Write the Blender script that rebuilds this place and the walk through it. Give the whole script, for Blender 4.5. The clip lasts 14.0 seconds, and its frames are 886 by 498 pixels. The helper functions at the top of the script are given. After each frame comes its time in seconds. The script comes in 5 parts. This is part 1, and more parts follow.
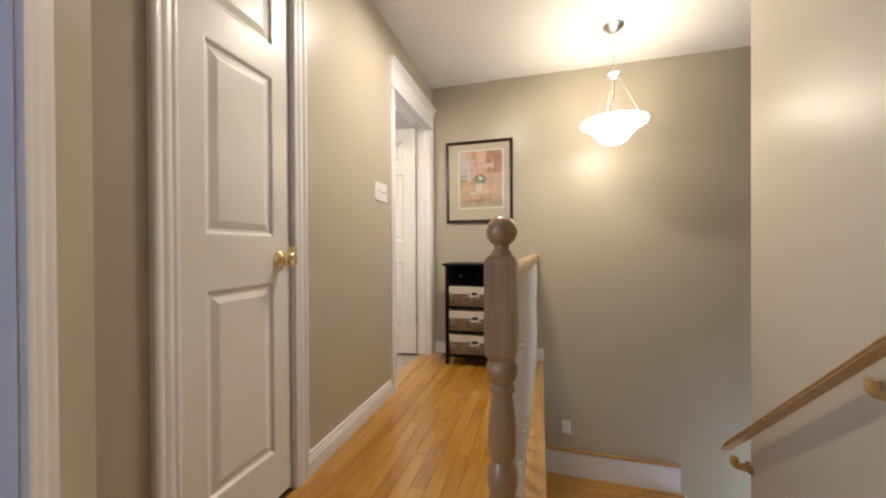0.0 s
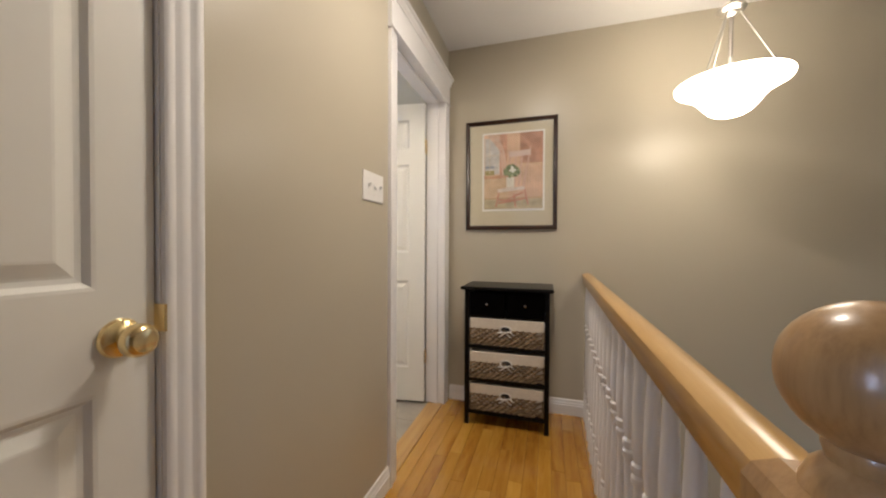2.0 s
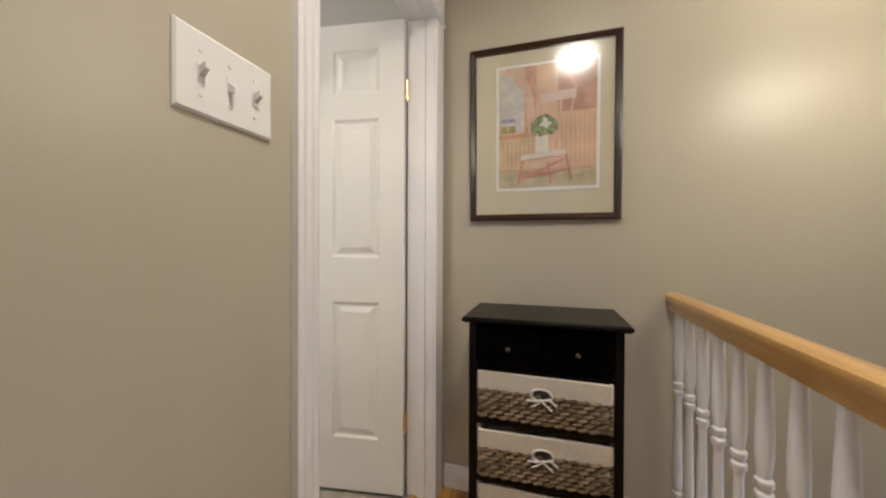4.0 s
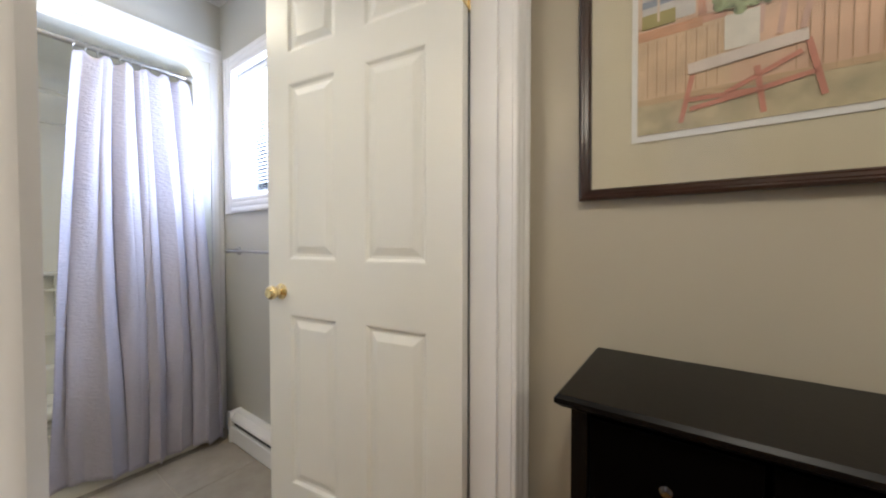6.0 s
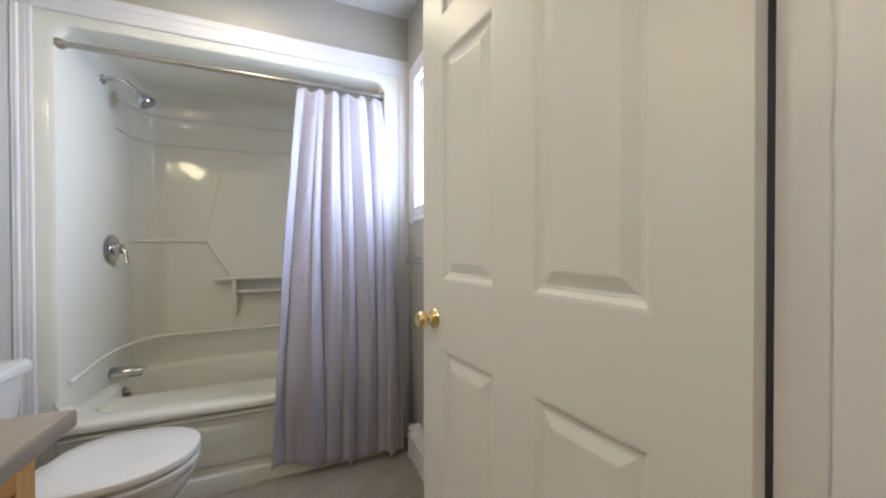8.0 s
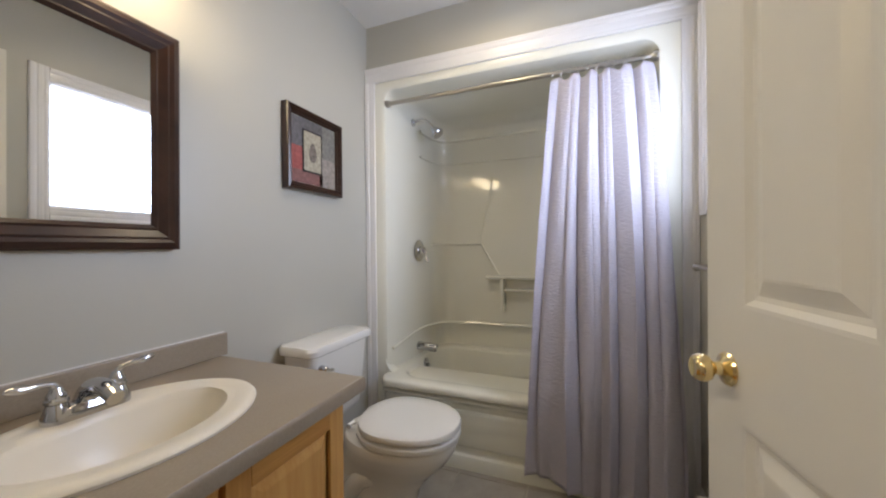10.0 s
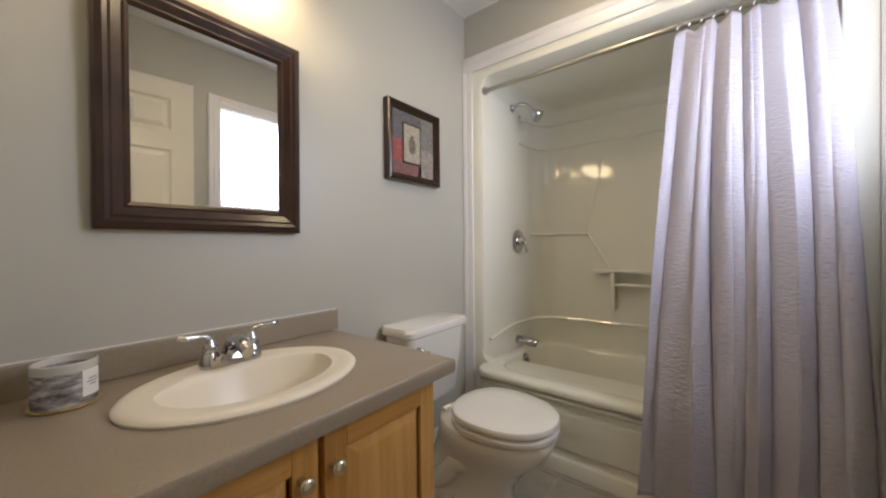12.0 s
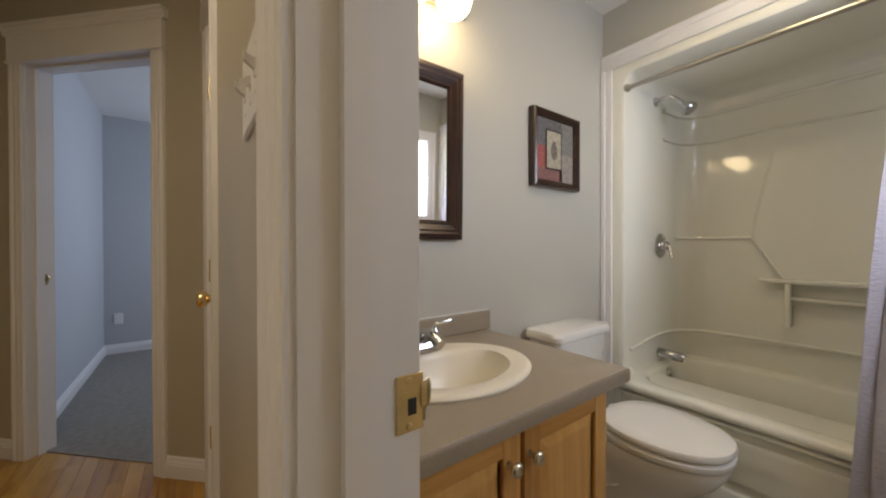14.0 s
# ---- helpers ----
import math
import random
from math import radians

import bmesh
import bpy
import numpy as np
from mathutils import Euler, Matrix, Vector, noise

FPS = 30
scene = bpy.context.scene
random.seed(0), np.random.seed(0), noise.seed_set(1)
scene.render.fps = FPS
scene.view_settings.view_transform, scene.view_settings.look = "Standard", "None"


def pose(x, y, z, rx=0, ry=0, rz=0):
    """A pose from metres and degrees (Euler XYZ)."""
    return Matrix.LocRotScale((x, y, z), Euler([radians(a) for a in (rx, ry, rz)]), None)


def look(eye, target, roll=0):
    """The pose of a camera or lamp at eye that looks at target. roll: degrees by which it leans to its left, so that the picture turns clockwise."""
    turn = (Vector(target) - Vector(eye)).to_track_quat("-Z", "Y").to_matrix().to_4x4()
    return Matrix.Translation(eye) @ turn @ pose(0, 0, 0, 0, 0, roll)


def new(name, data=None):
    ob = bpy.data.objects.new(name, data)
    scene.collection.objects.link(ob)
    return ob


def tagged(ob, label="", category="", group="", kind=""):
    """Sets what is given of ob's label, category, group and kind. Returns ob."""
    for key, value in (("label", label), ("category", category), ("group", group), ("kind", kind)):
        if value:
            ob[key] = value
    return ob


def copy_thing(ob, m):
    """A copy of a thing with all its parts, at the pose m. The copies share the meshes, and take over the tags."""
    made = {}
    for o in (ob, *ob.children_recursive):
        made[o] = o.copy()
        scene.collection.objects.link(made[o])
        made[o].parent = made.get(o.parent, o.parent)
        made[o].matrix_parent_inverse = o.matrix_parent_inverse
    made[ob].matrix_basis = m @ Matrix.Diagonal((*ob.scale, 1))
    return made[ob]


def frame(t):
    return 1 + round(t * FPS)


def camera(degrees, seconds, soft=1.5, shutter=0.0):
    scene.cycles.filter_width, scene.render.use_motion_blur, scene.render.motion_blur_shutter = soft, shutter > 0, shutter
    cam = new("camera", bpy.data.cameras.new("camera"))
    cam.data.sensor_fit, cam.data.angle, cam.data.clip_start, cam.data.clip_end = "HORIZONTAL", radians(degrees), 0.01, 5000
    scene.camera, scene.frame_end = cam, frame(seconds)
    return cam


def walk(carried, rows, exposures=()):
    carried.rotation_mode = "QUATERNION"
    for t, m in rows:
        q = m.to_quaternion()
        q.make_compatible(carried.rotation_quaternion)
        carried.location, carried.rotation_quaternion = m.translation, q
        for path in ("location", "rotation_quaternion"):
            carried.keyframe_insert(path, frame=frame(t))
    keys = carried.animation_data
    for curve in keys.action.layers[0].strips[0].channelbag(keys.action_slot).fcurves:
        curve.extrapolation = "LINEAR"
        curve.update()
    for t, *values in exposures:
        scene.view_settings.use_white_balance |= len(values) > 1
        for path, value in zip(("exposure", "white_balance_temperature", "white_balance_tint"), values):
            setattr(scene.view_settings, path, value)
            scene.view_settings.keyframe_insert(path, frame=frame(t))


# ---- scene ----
cam = camera(103.9, 14.0, 2.1)
PATH = [
    (0, (-0.159, 0.268, 0.976), (-0.701, 2.193, 0.963), -0.3),
    (0.5, (-0.232, 0.433, 1.008), (-0.79, 2.353, 0.979), 0.1),
    (1, (-0.327, 0.618, 1.044), (-0.885, 2.538, 1.014), 0.3),
    (1.5, (-0.371, 0.802, 1.044), (-0.951, 2.716, 1.034), -0.1),
    (2, (-0.44, 0.991, 1.092), (-1.021, 2.904, 1.062), 0.3),
    (2.5, (-0.54, 1.206, 1.121), (-1.098, 3.126, 1.098), 0.2),
    (5, (-0.688, 2.194, 1.058), (-1.365, 4.074, 1.048), 0.3),
    (5.5, (-0.728, 2.328, 1.083), (-1.634, 4.110, 1.043), 0.2),
    (6, (-0.761, 2.436, 1.092), (-1.92, 4.066, 1.047), 0.0),
    (6.5, (-0.797, 2.527, 1.091), (-2.156, 3.993, 1.057), 0.0),
    (7, (-0.859, 2.614, 1.121), (-2.377, 3.916, 1.076), -0.3),
    (7.5, (-0.936, 2.698, 1.121), (-2.617, 3.781, 1.093), -0.3),
    (8, (-1.027, 2.749, 1.118), (-2.873, 3.517, 1.1), -0.1),
    (8.5, (-1.089, 2.793, 1.135), (-3.065, 3.101, 1.111), -0.5),
    (9, (-1.139, 2.831, 1.141), (-3.135, 2.698, 1.123), -0.7),
    (11.5, (-1.254, 2.871, 1.087), (-2.891, 1.721, 1.07), -0.5),
    (12, (-1.26, 2.878, 1.078), (-2.829, 1.638, 1.06), -0.6),
    (12.5, (-1.245, 2.897, 1.059), (-2.753, 1.585, 1.047), -0.4),
    (13, (-1.235, 2.891, 1.038), (-2.658, 1.485, 1.033), -0.6),
    (13.5, (-1.153, 2.852, 1.058), (-2.485, 1.35, 1.052), -0.3),
    (14, (-1.048, 2.766, 1.101), (-2.231, 1.154, 1.087), -0.1),
]
walk(cam, [(t, look(eye, target, roll)) for t, eye, target, roll in PATH],
     [(0, 1.30, 6300, 10), (2.5, 0.90, 6250, 10), (5, 0.93, 5950, 7), (6.5, 0.68, 6100, 6), (9, 0.22, 6450, 8), (12, 0.13, 7450, 9), (14, 0.07, 7600, 8)])

# ---- plan, in metres ----
XL = -1.12      # hall face of the wall between hall and bathroom
XB = -1.24      # its bathroom face
YF = 3.345      # inner face of the outside wall
YM = 1.69       # bathroom wall with the mirror
XR = 0.90       # wall beside the stairs
H = 2.44        # ceiling
LAND = -0.94    # stair landing
DY0, DY1 = 2.463, 3.235    # bathroom doorway
CY0, CY1 = 0.99, 1.447   # closet doorway
DOOR_H = 2.045
XT = -2.985     # front of the tub surround
DIAG = 0.802    # where the slanted wall leaves the hall wall

# ---- world and light ----
world = bpy.data.worlds.new("world")
scene.world = world
world.use_nodes = True
wn = world.node_tree
sky = wn.nodes.new("ShaderNodeTexSky")
sky.sky_type = "NISHITA"
sky.sun_disc = False
sky.sun_elevation = radians(38)
sky.sun_rotation = radians(200)
wn.nodes["Background"].inputs[1].default_value = 0.12
wn.links.new(sky.outputs[0], wn.nodes["Background"].inputs[0])


def lamp(name, kind, m, energy, color, **sizes):
    data = bpy.data.lights.new(name, kind)
    data.energy, data.color = energy, color
    for k, v in sizes.items():
        if k == "size":
            data.size = v
        elif k == "size_y":
            data.shape = "RECTANGLE"
            data.size_y = v
        elif k == "disk":
            data.shape, data.size = "DISK", v
        elif k == "radius":
            data.shadow_soft_size = v
        elif k == "angle":
            data.angle = v
    ob = new(name, data)
    ob.matrix_world = m
    return ob


WARM = (1.0, 0.85, 0.66)
lamp("sun", "SUN", look((-2, -8, 9), (-2, 0, 0)), 2.0, (1, 0.95, 0.87), angle=radians(0.5))
lamp("bath_window_light", "AREA", look((-2.5325, YF + 0.018, 1.6775), (-2.5325, 0, 1.6775)), 8, (0.64, 0.735, 1.0), size=0.585, size_y=0.675)
lamp("bath_sky_light", "AREA", look((-2.5325, YF + 0.076, 1.6775), (-2.5325, 0, 1.6775)), 10, (0.64, 0.735, 1.0), size=0.585, size_y=0.675)
lamp("bedroom_window_light", "AREA", look((-2.55, -1.2, 1.5), (0, -0.9, 1.2)), 30, (0.55, 0.69, 1.0), size=1.0, size_y=1.2)
lamp("pendant_bulb", "POINT", pose(0.312, 2.81, 1.92), 1.9, WARM, radius=0.14)
lamp("hall_ceiling_bulb", "AREA", pose(-0.475, 2.08, 2.366), 8.5, (1, 0.87, 0.72), disk=0.22)
lamp("bath_ceiling_bulb", "AREA", pose(-2.55, 2.50, 2.338), 3.0, (1, 0.84, 0.60), disk=0.24)
lamp("entry_daylight", "AREA", look((2.22, 2.9, -1.3), (0, 2.95, -1.1)), 7, (0.60, 0.75, 1.0), size=0.7, size_y=1.2)

# ---- materials ----
def nodes_of(name):
    m = bpy.data.materials.new(name)
    m.use_nodes = True
    nt = m.node_tree
    return m, nt, nt.nodes["Principled BSDF"]


def ramp(nt, fac, stops):
    r = nt.nodes.new("ShaderNodeValToRGB")
    els = r.color_ramp.elements
    while len(els) < len(stops):
        els.new(0.5)
    for e, (p, c) in zip(els, stops):
        e.position, e.color = p, (*c, 1)
    nt.links.new(fac, r.inputs[0])
    return r.outputs[0]


def coords(nt, scale=(1, 1, 1), loc=None, kind="Object"):
    tc = nt.nodes.new("ShaderNodeTexCoord")
    mp = nt.nodes.new("ShaderNodeMapping")
    mp.inputs["Scale"].default_value = scale
    nt.links.new(tc.outputs[kind], mp.inputs[0])
    if loc:
        nt.links.new(loc, mp.inputs["Location"])
    return mp.outputs[0]


def noise_tex(nt, vec, scale, detail=4, rough=0.5):
    n = nt.nodes.new("ShaderNodeTexNoise")
    n.inputs["Scale"].default_value, n.inputs["Detail"].default_value, n.inputs["Roughness"].default_value = scale, detail, rough
    nt.links.new(vec, n.inputs["Vector"])
    return n.outputs[0]


def bump(nt, bsdf, height, strength, distance):
    b = nt.nodes.new("ShaderNodeBump")
    b.inputs["Strength"].default_value, b.inputs["Distance"].default_value = strength, distance
    nt.links.new(height, b.inputs["Height"])
    nt.links.new(b.outputs[0], bsdf.inputs["Normal"])


def plain(name, color, rough=0.5, metal=0.0, var=0.06, scale=3.0, bump_s=0.0, bump_scale=60, coat=0.0, sheen=0.0):
    """Paint, metal or plastic: a base colour that wanders a little, with fine relief."""
    m, nt, b = nodes_of(name)
    v = coords(nt)
    n = noise_tex(nt, v, scale)
    lo = tuple(c * (1 - var) for c in color)
    hi = tuple(min(1, c * (1 + var)) for c in color)
    nt.links.new(ramp(nt, n, [(0.3, lo), (0.7, hi)]), b.inputs["Base Color"])
    b.inputs["Roughness"].default_value = rough
    b.inputs["Metallic"].default_value = metal
    b.inputs["Coat Weight"].default_value = coat
    b.inputs["Coat Roughness"].default_value = 0.15
    if bump_s:
        bump(nt, b, noise_tex(nt, v, bump_scale, 3), bump_s, 0.002)
    return m


def glow(name, color, strength):
    m, nt, b = nodes_of(name)
    b.inputs["Base Color"].default_value = (0.9, 0.88, 0.84, 1)
    b.inputs["Roughness"].default_value = 0.25
    b.inputs["Emission Color"].default_value = (*color, 1)
    b.inputs["Emission Strength"].default_value = strength
    return m


def wood(name, stops, axis="Y", rough=0.3, coat=0.3, stretch=14, per_object=True, grain=0.25, spread=0.36):
    m, nt, b = nodes_of(name)
    sc = {"X": (1, stretch, stretch), "Y": (stretch, 1, stretch), "Z": (stretch, stretch, 1)}[axis]
    info = nt.nodes.new("ShaderNodeObjectInfo")
    mul = nt.nodes.new("ShaderNodeVectorMath")
    mul.operation = "SCALE"
    mul.inputs[0].default_value = (17.0, 31.0, 23.0)
    nt.links.new(info.outputs["Random"], mul.inputs["Scale"])
    v = coords(nt, sc, mul.outputs[0] if per_object else None)
    n = noise_tex(nt, v, 2.2, 6, 0.62)
    fine = noise_tex(nt, v, 16, 3, 0.6)
    mix = nt.nodes.new("ShaderNodeMix")
    mix.data_type = "FLOAT"
    mix.inputs[0].default_value = grain
    nt.links.new(n, mix.inputs[2])
    nt.links.new(fine, mix.inputs[3])
    fac = mix.outputs[0]
    if per_object:
        add = nt.nodes.new("ShaderNodeMath")
        add.operation = "MULTIPLY_ADD"
        add.inputs[1].default_value, add.inputs[2].default_value = spread, -spread / 2
        nt.links.new(info.outputs["Random"], add.inputs[0])
        s = nt.nodes.new("ShaderNodeMath")
        nt.links.new(add.outputs[0], s.inputs[0])
        nt.links.new(mix.outputs[0], s.inputs[1])
        fac = s.outputs[0]
    nt.links.new(ramp(nt, fac, stops), b.inputs["Base Color"])
    b.inputs["Roughness"].default_value = rough
    b.inputs["Coat Weight"].default_value = coat
    b.inputs["Coat Roughness"].default_value = 0.12
    bump(nt, b, fine, 0.12, 0.001)
    return m


WALL = plain("wall_paint_beige", (0.47, 0.425, 0.335), 0.34, var=0.02, scale=1.2, bump_s=0.10, bump_scale=160)
BATHWALL = plain("wall_paint_greige", (0.51, 0.495, 0.44), 0.36, var=0.02, scale=1.2, bump_s=0.10, bump_scale=160)
BEDWALL = plain("wall_paint_grey", (0.50, 0.51, 0.53), 0.6, var=0.02, scale=1.2, bump_s=0.1, bump_scale=160)
CEIL = plain("ceiling_paint", (0.76, 0.745, 0.72), 0.85, var=0.015, scale=2, bump_s=0.25, bump_scale=90)
TRIM = plain("trim_paint", (0.80, 0.79, 0.79), 0.3, var=0.015, scale=5, bump_s=0.02, bump_scale=40)
DOORPAINT = plain("door_paint", (0.80, 0.79, 0.745), 0.35, var=0.015, scale=4, bump_s=0.06, bump_scale=70)
OAK = wood("oak_floor_varnished", [(0.22, (0.26, 0.10, 0.013)), (0.42, (0.41, 0.19, 0.025)), (0.62, (0.51, 0.262, 0.038)), (0.8, (0.59, 0.33, 0.060))], "Y", 0.15, 0.7, 9, spread=0.24)
OAKX = wood("oak_landing_varnished", [(0.22, (0.26, 0.10, 0.013)), (0.42, (0.41, 0.19, 0.025)), (0.62, (0.51, 0.262, 0.038)), (0.8, (0.59, 0.33, 0.060))], "X", 0.15, 0.7, 9, spread=0.24)
RAILWOOD = wood("oak_rail", [(0.3, (0.40, 0.215, 0.062)), (0.5, (0.51, 0.30, 0.10)), (0.7, (0.59, 0.375, 0.145))], "Y", 0.28, 0.35, 18, False)
NEWELWOOD = wood("maple_newel", [(0.3, (0.24, 0.125, 0.045)), (0.5, (0.37, 0.21, 0.085)), (0.7, (0.45, 0.28, 0.125))], "Z", 0.32, 0.3, 16, False, 0.3)
CABWOOD = wood("oak_cabinet", [(0.3, (0.44, 0.205, 0.050)), (0.5, (0.57, 0.29, 0.080)), (0.7, (0.64, 0.36, 0.115))], "Z", 0.35, 0.2, 20)
CABWOODX = wood("oak_cabinet_cross", [(0.3, (0.44, 0.205, 0.050)), (0.5, (0.57, 0.29, 0.080)), (0.7, (0.64, 0.36, 0.115))], "X", 0.35, 0.2, 20)
ESPRESSO = plain("espresso_lacquer", (0.0028, 0.0019, 0.0017), 0.32, var=0.15, scale=8, coat=0.0, bump_s=0.05)
FRAMEWOOD = plain("dark_walnut_frame", (0.032, 0.012, 0.007), 0.28, var=0.4, scale=14, coat=0.22)
# Darker, duller espresso lacquer: shade on the drawer fronts put into colour and sheen
ESPRESSO_SHADED = plain("espresso_lacquer_shaded", (0.0016, 0.0012, 0.0012), 0.45, var=0.15, scale=8)
ESPRESSO_SHADED.node_tree.nodes["Principled BSDF"].inputs["Specular IOR Level"].default_value = 0.025
BRASS = plain("polished_brass", (0.90, 0.73, 0.40), 0.18, 1.0, var=0.06, scale=20)
OLDBRASS = plain("dull_brass", (0.66, 0.52, 0.28), 0.30, 1.0, var=0.15, scale=30)
CHROME = plain("chrome", (0.58, 0.58, 0.60), 0.10, 1.0, var=0.02)
NICKEL = plain("brushed_nickel", (0.52, 0.50, 0.46), 0.28, 1.0, var=0.04)
CHAMPAGNE = plain("champagne_nickel", (0.74, 0.68, 0.54), 0.25, 1.0, var=0.04)
PEWTER = plain("dark_pewter", (0.16, 0.15, 0.15), 0.25, 1.0, var=0.1)
ACRYLIC = plain("tub_acrylic", (0.83, 0.82, 0.73), 0.05, var=0.01, scale=2, coat=0.0)
CHINA = plain("china", (0.82, 0.81, 0.78), 0.08, var=0.01, coat=0.5)
SINKCHINA = plain("sink_china", (0.83, 0.77, 0.66), 0.30, var=0.01, coat=0.0)
LAMINATE = plain("grey_laminate", (0.315, 0.262, 0.20), 0.34, var=0.07, scale=220, bump_s=0.03, bump_scale=300)
PLASTIC = plain("white_plastic", (0.80, 0.79, 0.77), 0.3, var=0.01)
ESPRESSO.node_tree.nodes["Principled BSDF"].inputs["Specular IOR Level"].default_value = 0.18
# Near-black: the shade inside holes and slots as colour; also on the toe kick
DARK = plain("dark_slot", (0.02, 0.02, 0.022), 0.6, var=0.1)
MAT_BOARD = plain("mat_board", (0.62, 0.56, 0.42), 0.8, var=0.02, scale=20)
WHITECARD = plain("white_card", (0.82, 0.81, 0.79), 0.8, var=0.01)
LINER = plain("linen_liner", (0.62, 0.56, 0.47), 0.9, var=0.05, scale=30, bump_s=0.3, bump_scale=500)
RIBBON = plain("white_ribbon", (0.72, 0.70, 0.66), 0.7, var=0.03)
GLOWBOWL = glow("lit_frosted_glass", (1.0, 0.86, 0.68), 7.0)
GLOWSHADE = glow("lit_bath_glass", (1.0, 0.80, 0.52), 15.0)
GLOWDOME = glow("lit_dome_glass", (1.0, 0.87, 0.72), 1.2)
GLOWSMALL = glow("dim_dome_glass", (1.0, 0.85, 0.68), 0.8)
CARPET = plain("grey_carpet", (0.24, 0.225, 0.205), 0.95, var=0.14, scale=30, bump_s=0.9, bump_scale=420)


def weave_material():
    m, nt, b = nodes_of("seagrass_weave")
    info = nt.nodes.new("ShaderNodeNewGeometry")
    v = coords(nt, (30, 30, 120))
    n = noise_tex(nt, v, 3, 3)
    mix = nt.nodes.new("ShaderNodeMath")
    mix.operation = "MULTIPLY_ADD"
    mix.inputs[1].default_value = 0.6
    nt.links.new(info.outputs["Random Per Island"], mix.inputs[0])
    nt.links.new(n, mix.inputs[2])
    nt.links.new(ramp(nt, mix.outputs[0], [(0.35, (0.065, 0.040, 0.020)), (0.7, (0.16, 0.105, 0.058)), (1.0, (0.31, 0.225, 0.135))]), b.inputs["Base Color"])
    b.inputs["Roughness"].default_value = 0.8
    return m


def curtain_material():
    m, nt, b = nodes_of("seersucker_cloth")
    n = noise_tex(nt, coords(nt, (20, 20, 48)), 2.4, 3, 0.55)
    nt.links.new(ramp(nt, n, [(0.3, (0.62, 0.595, 0.675)), (0.7, (0.66, 0.63, 0.71))]), b.inputs["Base Color"])
    b.inputs["Roughness"].default_value = 0.85
    b.inputs["Subsurface Weight"].default_value = 0.0
    bump(nt, b, n, 0.9, 0.008)
    tr = nt.nodes.new("ShaderNodeBsdfTranslucent")
    tr.inputs[0].default_value = (0.72, 0.70, 0.74, 1)
    mix = nt.nodes.new("ShaderNodeMixShader")
    mix.inputs[0].default_value = 0.3
    nt.links.new(b.outputs[0], mix.inputs[1])
    nt.links.new(tr.outputs[0], mix.inputs[2])
    nt.links.new(mix.outputs[0], nt.nodes["Material Output"].inputs[0])
    return m


def tile_material():
    m, nt, b = nodes_of("floor_tile_greige")
    info = nt.nodes.new("ShaderNodeObjectInfo")
    v = coords(nt)
    n = noise_tex(nt, v, 9, 6, 0.6)
    add = nt.nodes.new("ShaderNodeMath")
    add.operation = "MULTIPLY_ADD"
    add.inputs[1].default_value = 0.12
    nt.links.new(info.outputs["Random"], add.inputs[0])
    nt.links.new(n, add.inputs[2])
    nt.links.new(ramp(nt, add.outputs[0], [(0.3, (0.30, 0.265, 0.215)), (0.8, (0.42, 0.38, 0.32))]), b.inputs["Base Color"])
    b.inputs["Roughness"].default_value = 0.32
    bump(nt, b, n, 0.08, 0.002)
    return m


def glass_material(name, rough=0.0):
    m, nt, b = nodes_of(name)
    tr = nt.nodes.new("ShaderNodeBsdfTransparent")
    gl = nt.nodes.new("ShaderNodeBsdfGlossy")
    gl.inputs["Roughness"].default_value = rough
    fr = nt.nodes.new("ShaderNodeFresnel")
    fr.inputs[0].default_value = 1.5
    mix = nt.nodes.new("ShaderNodeMixShader")
    nt.links.new(fr.outputs[0], mix.inputs[0])
    nt.links.new(tr.outputs[0], mix.inputs[1])
    nt.links.new(gl.outputs[0], mix.inputs[2])
    nt.links.new(mix.outputs[0], nt.nodes["Material Output"].inputs[0])
    return m


def mirror_material():
    m, nt, b = nodes_of("mirror_silver")
    b.inputs["Base Color"].default_value = (0.88, 0.89, 0.88, 1)
    b.inputs["Metallic"].default_value = 1
    b.inputs["Roughness"].default_value = 0.015
    return m


WEAVE = weave_material()
CLOTH = curtain_material()
TILE = tile_material()
GROUT = plain("grout", (0.42, 0.38, 0.31), 0.9, var=0.06, scale=20)
GLASS = glass_material("clear_glass")
PICTURE_GLASS = glass_material("picture_glass", 0.14)
MIRROR = mirror_material()


# ---- mesh helpers ----
def box(bm, x0, x1, y0, y1, z0, z1, bevel=0.0):
    vs = [bm.verts.new((x, y, z)) for x in (x0, x1) for y in (y0, y1) for z in (z0, z1)]
    f = [bm.faces.new([vs[i] for i in q]) for q in ((0, 1, 3, 2), (4, 6, 7, 5), (0, 4, 5, 1), (2, 3, 7, 6), (0, 2, 6, 4), (1, 5, 7, 3))]
    if bevel:
        es = {e for q in f for e in q.edges}
        bmesh.ops.bevel(bm, geom=list(es), offset=bevel, segments=2, affect="EDGES", profile=0.6)
    return vs


def lathe(bm, profile, seg=24, m=None, sx=1.0, sy=1.0):
    """Turn a list of (radius, height) round z; a radius of 0 closes the end."""
    m = m or Matrix()
    rings = []
    for r, z in profile:
        if r < 1e-6:
            rings.append([bm.verts.new(m @ Vector((0, 0, z)))])
        else:
            rings.append([bm.verts.new(m @ Vector((sx * r * math.cos(2 * math.pi * i / seg), sy * r * math.sin(2 * math.pi * i / seg), z))) for i in range(seg)])
    for a, b in zip(rings, rings[1:]):
        for i in range(seg):
            j = (i + 1) % seg
            if len(a) == 1 and len(b) == 1:
                continue
            if len(a) == 1:
                bm.faces.new((a[0], b[j], b[i]))
            elif len(b) == 1:
                bm.faces.new((a[i], a[j], b[0]))
            else:
                bm.faces.new((a[i], a[j], b[j], b[i]))


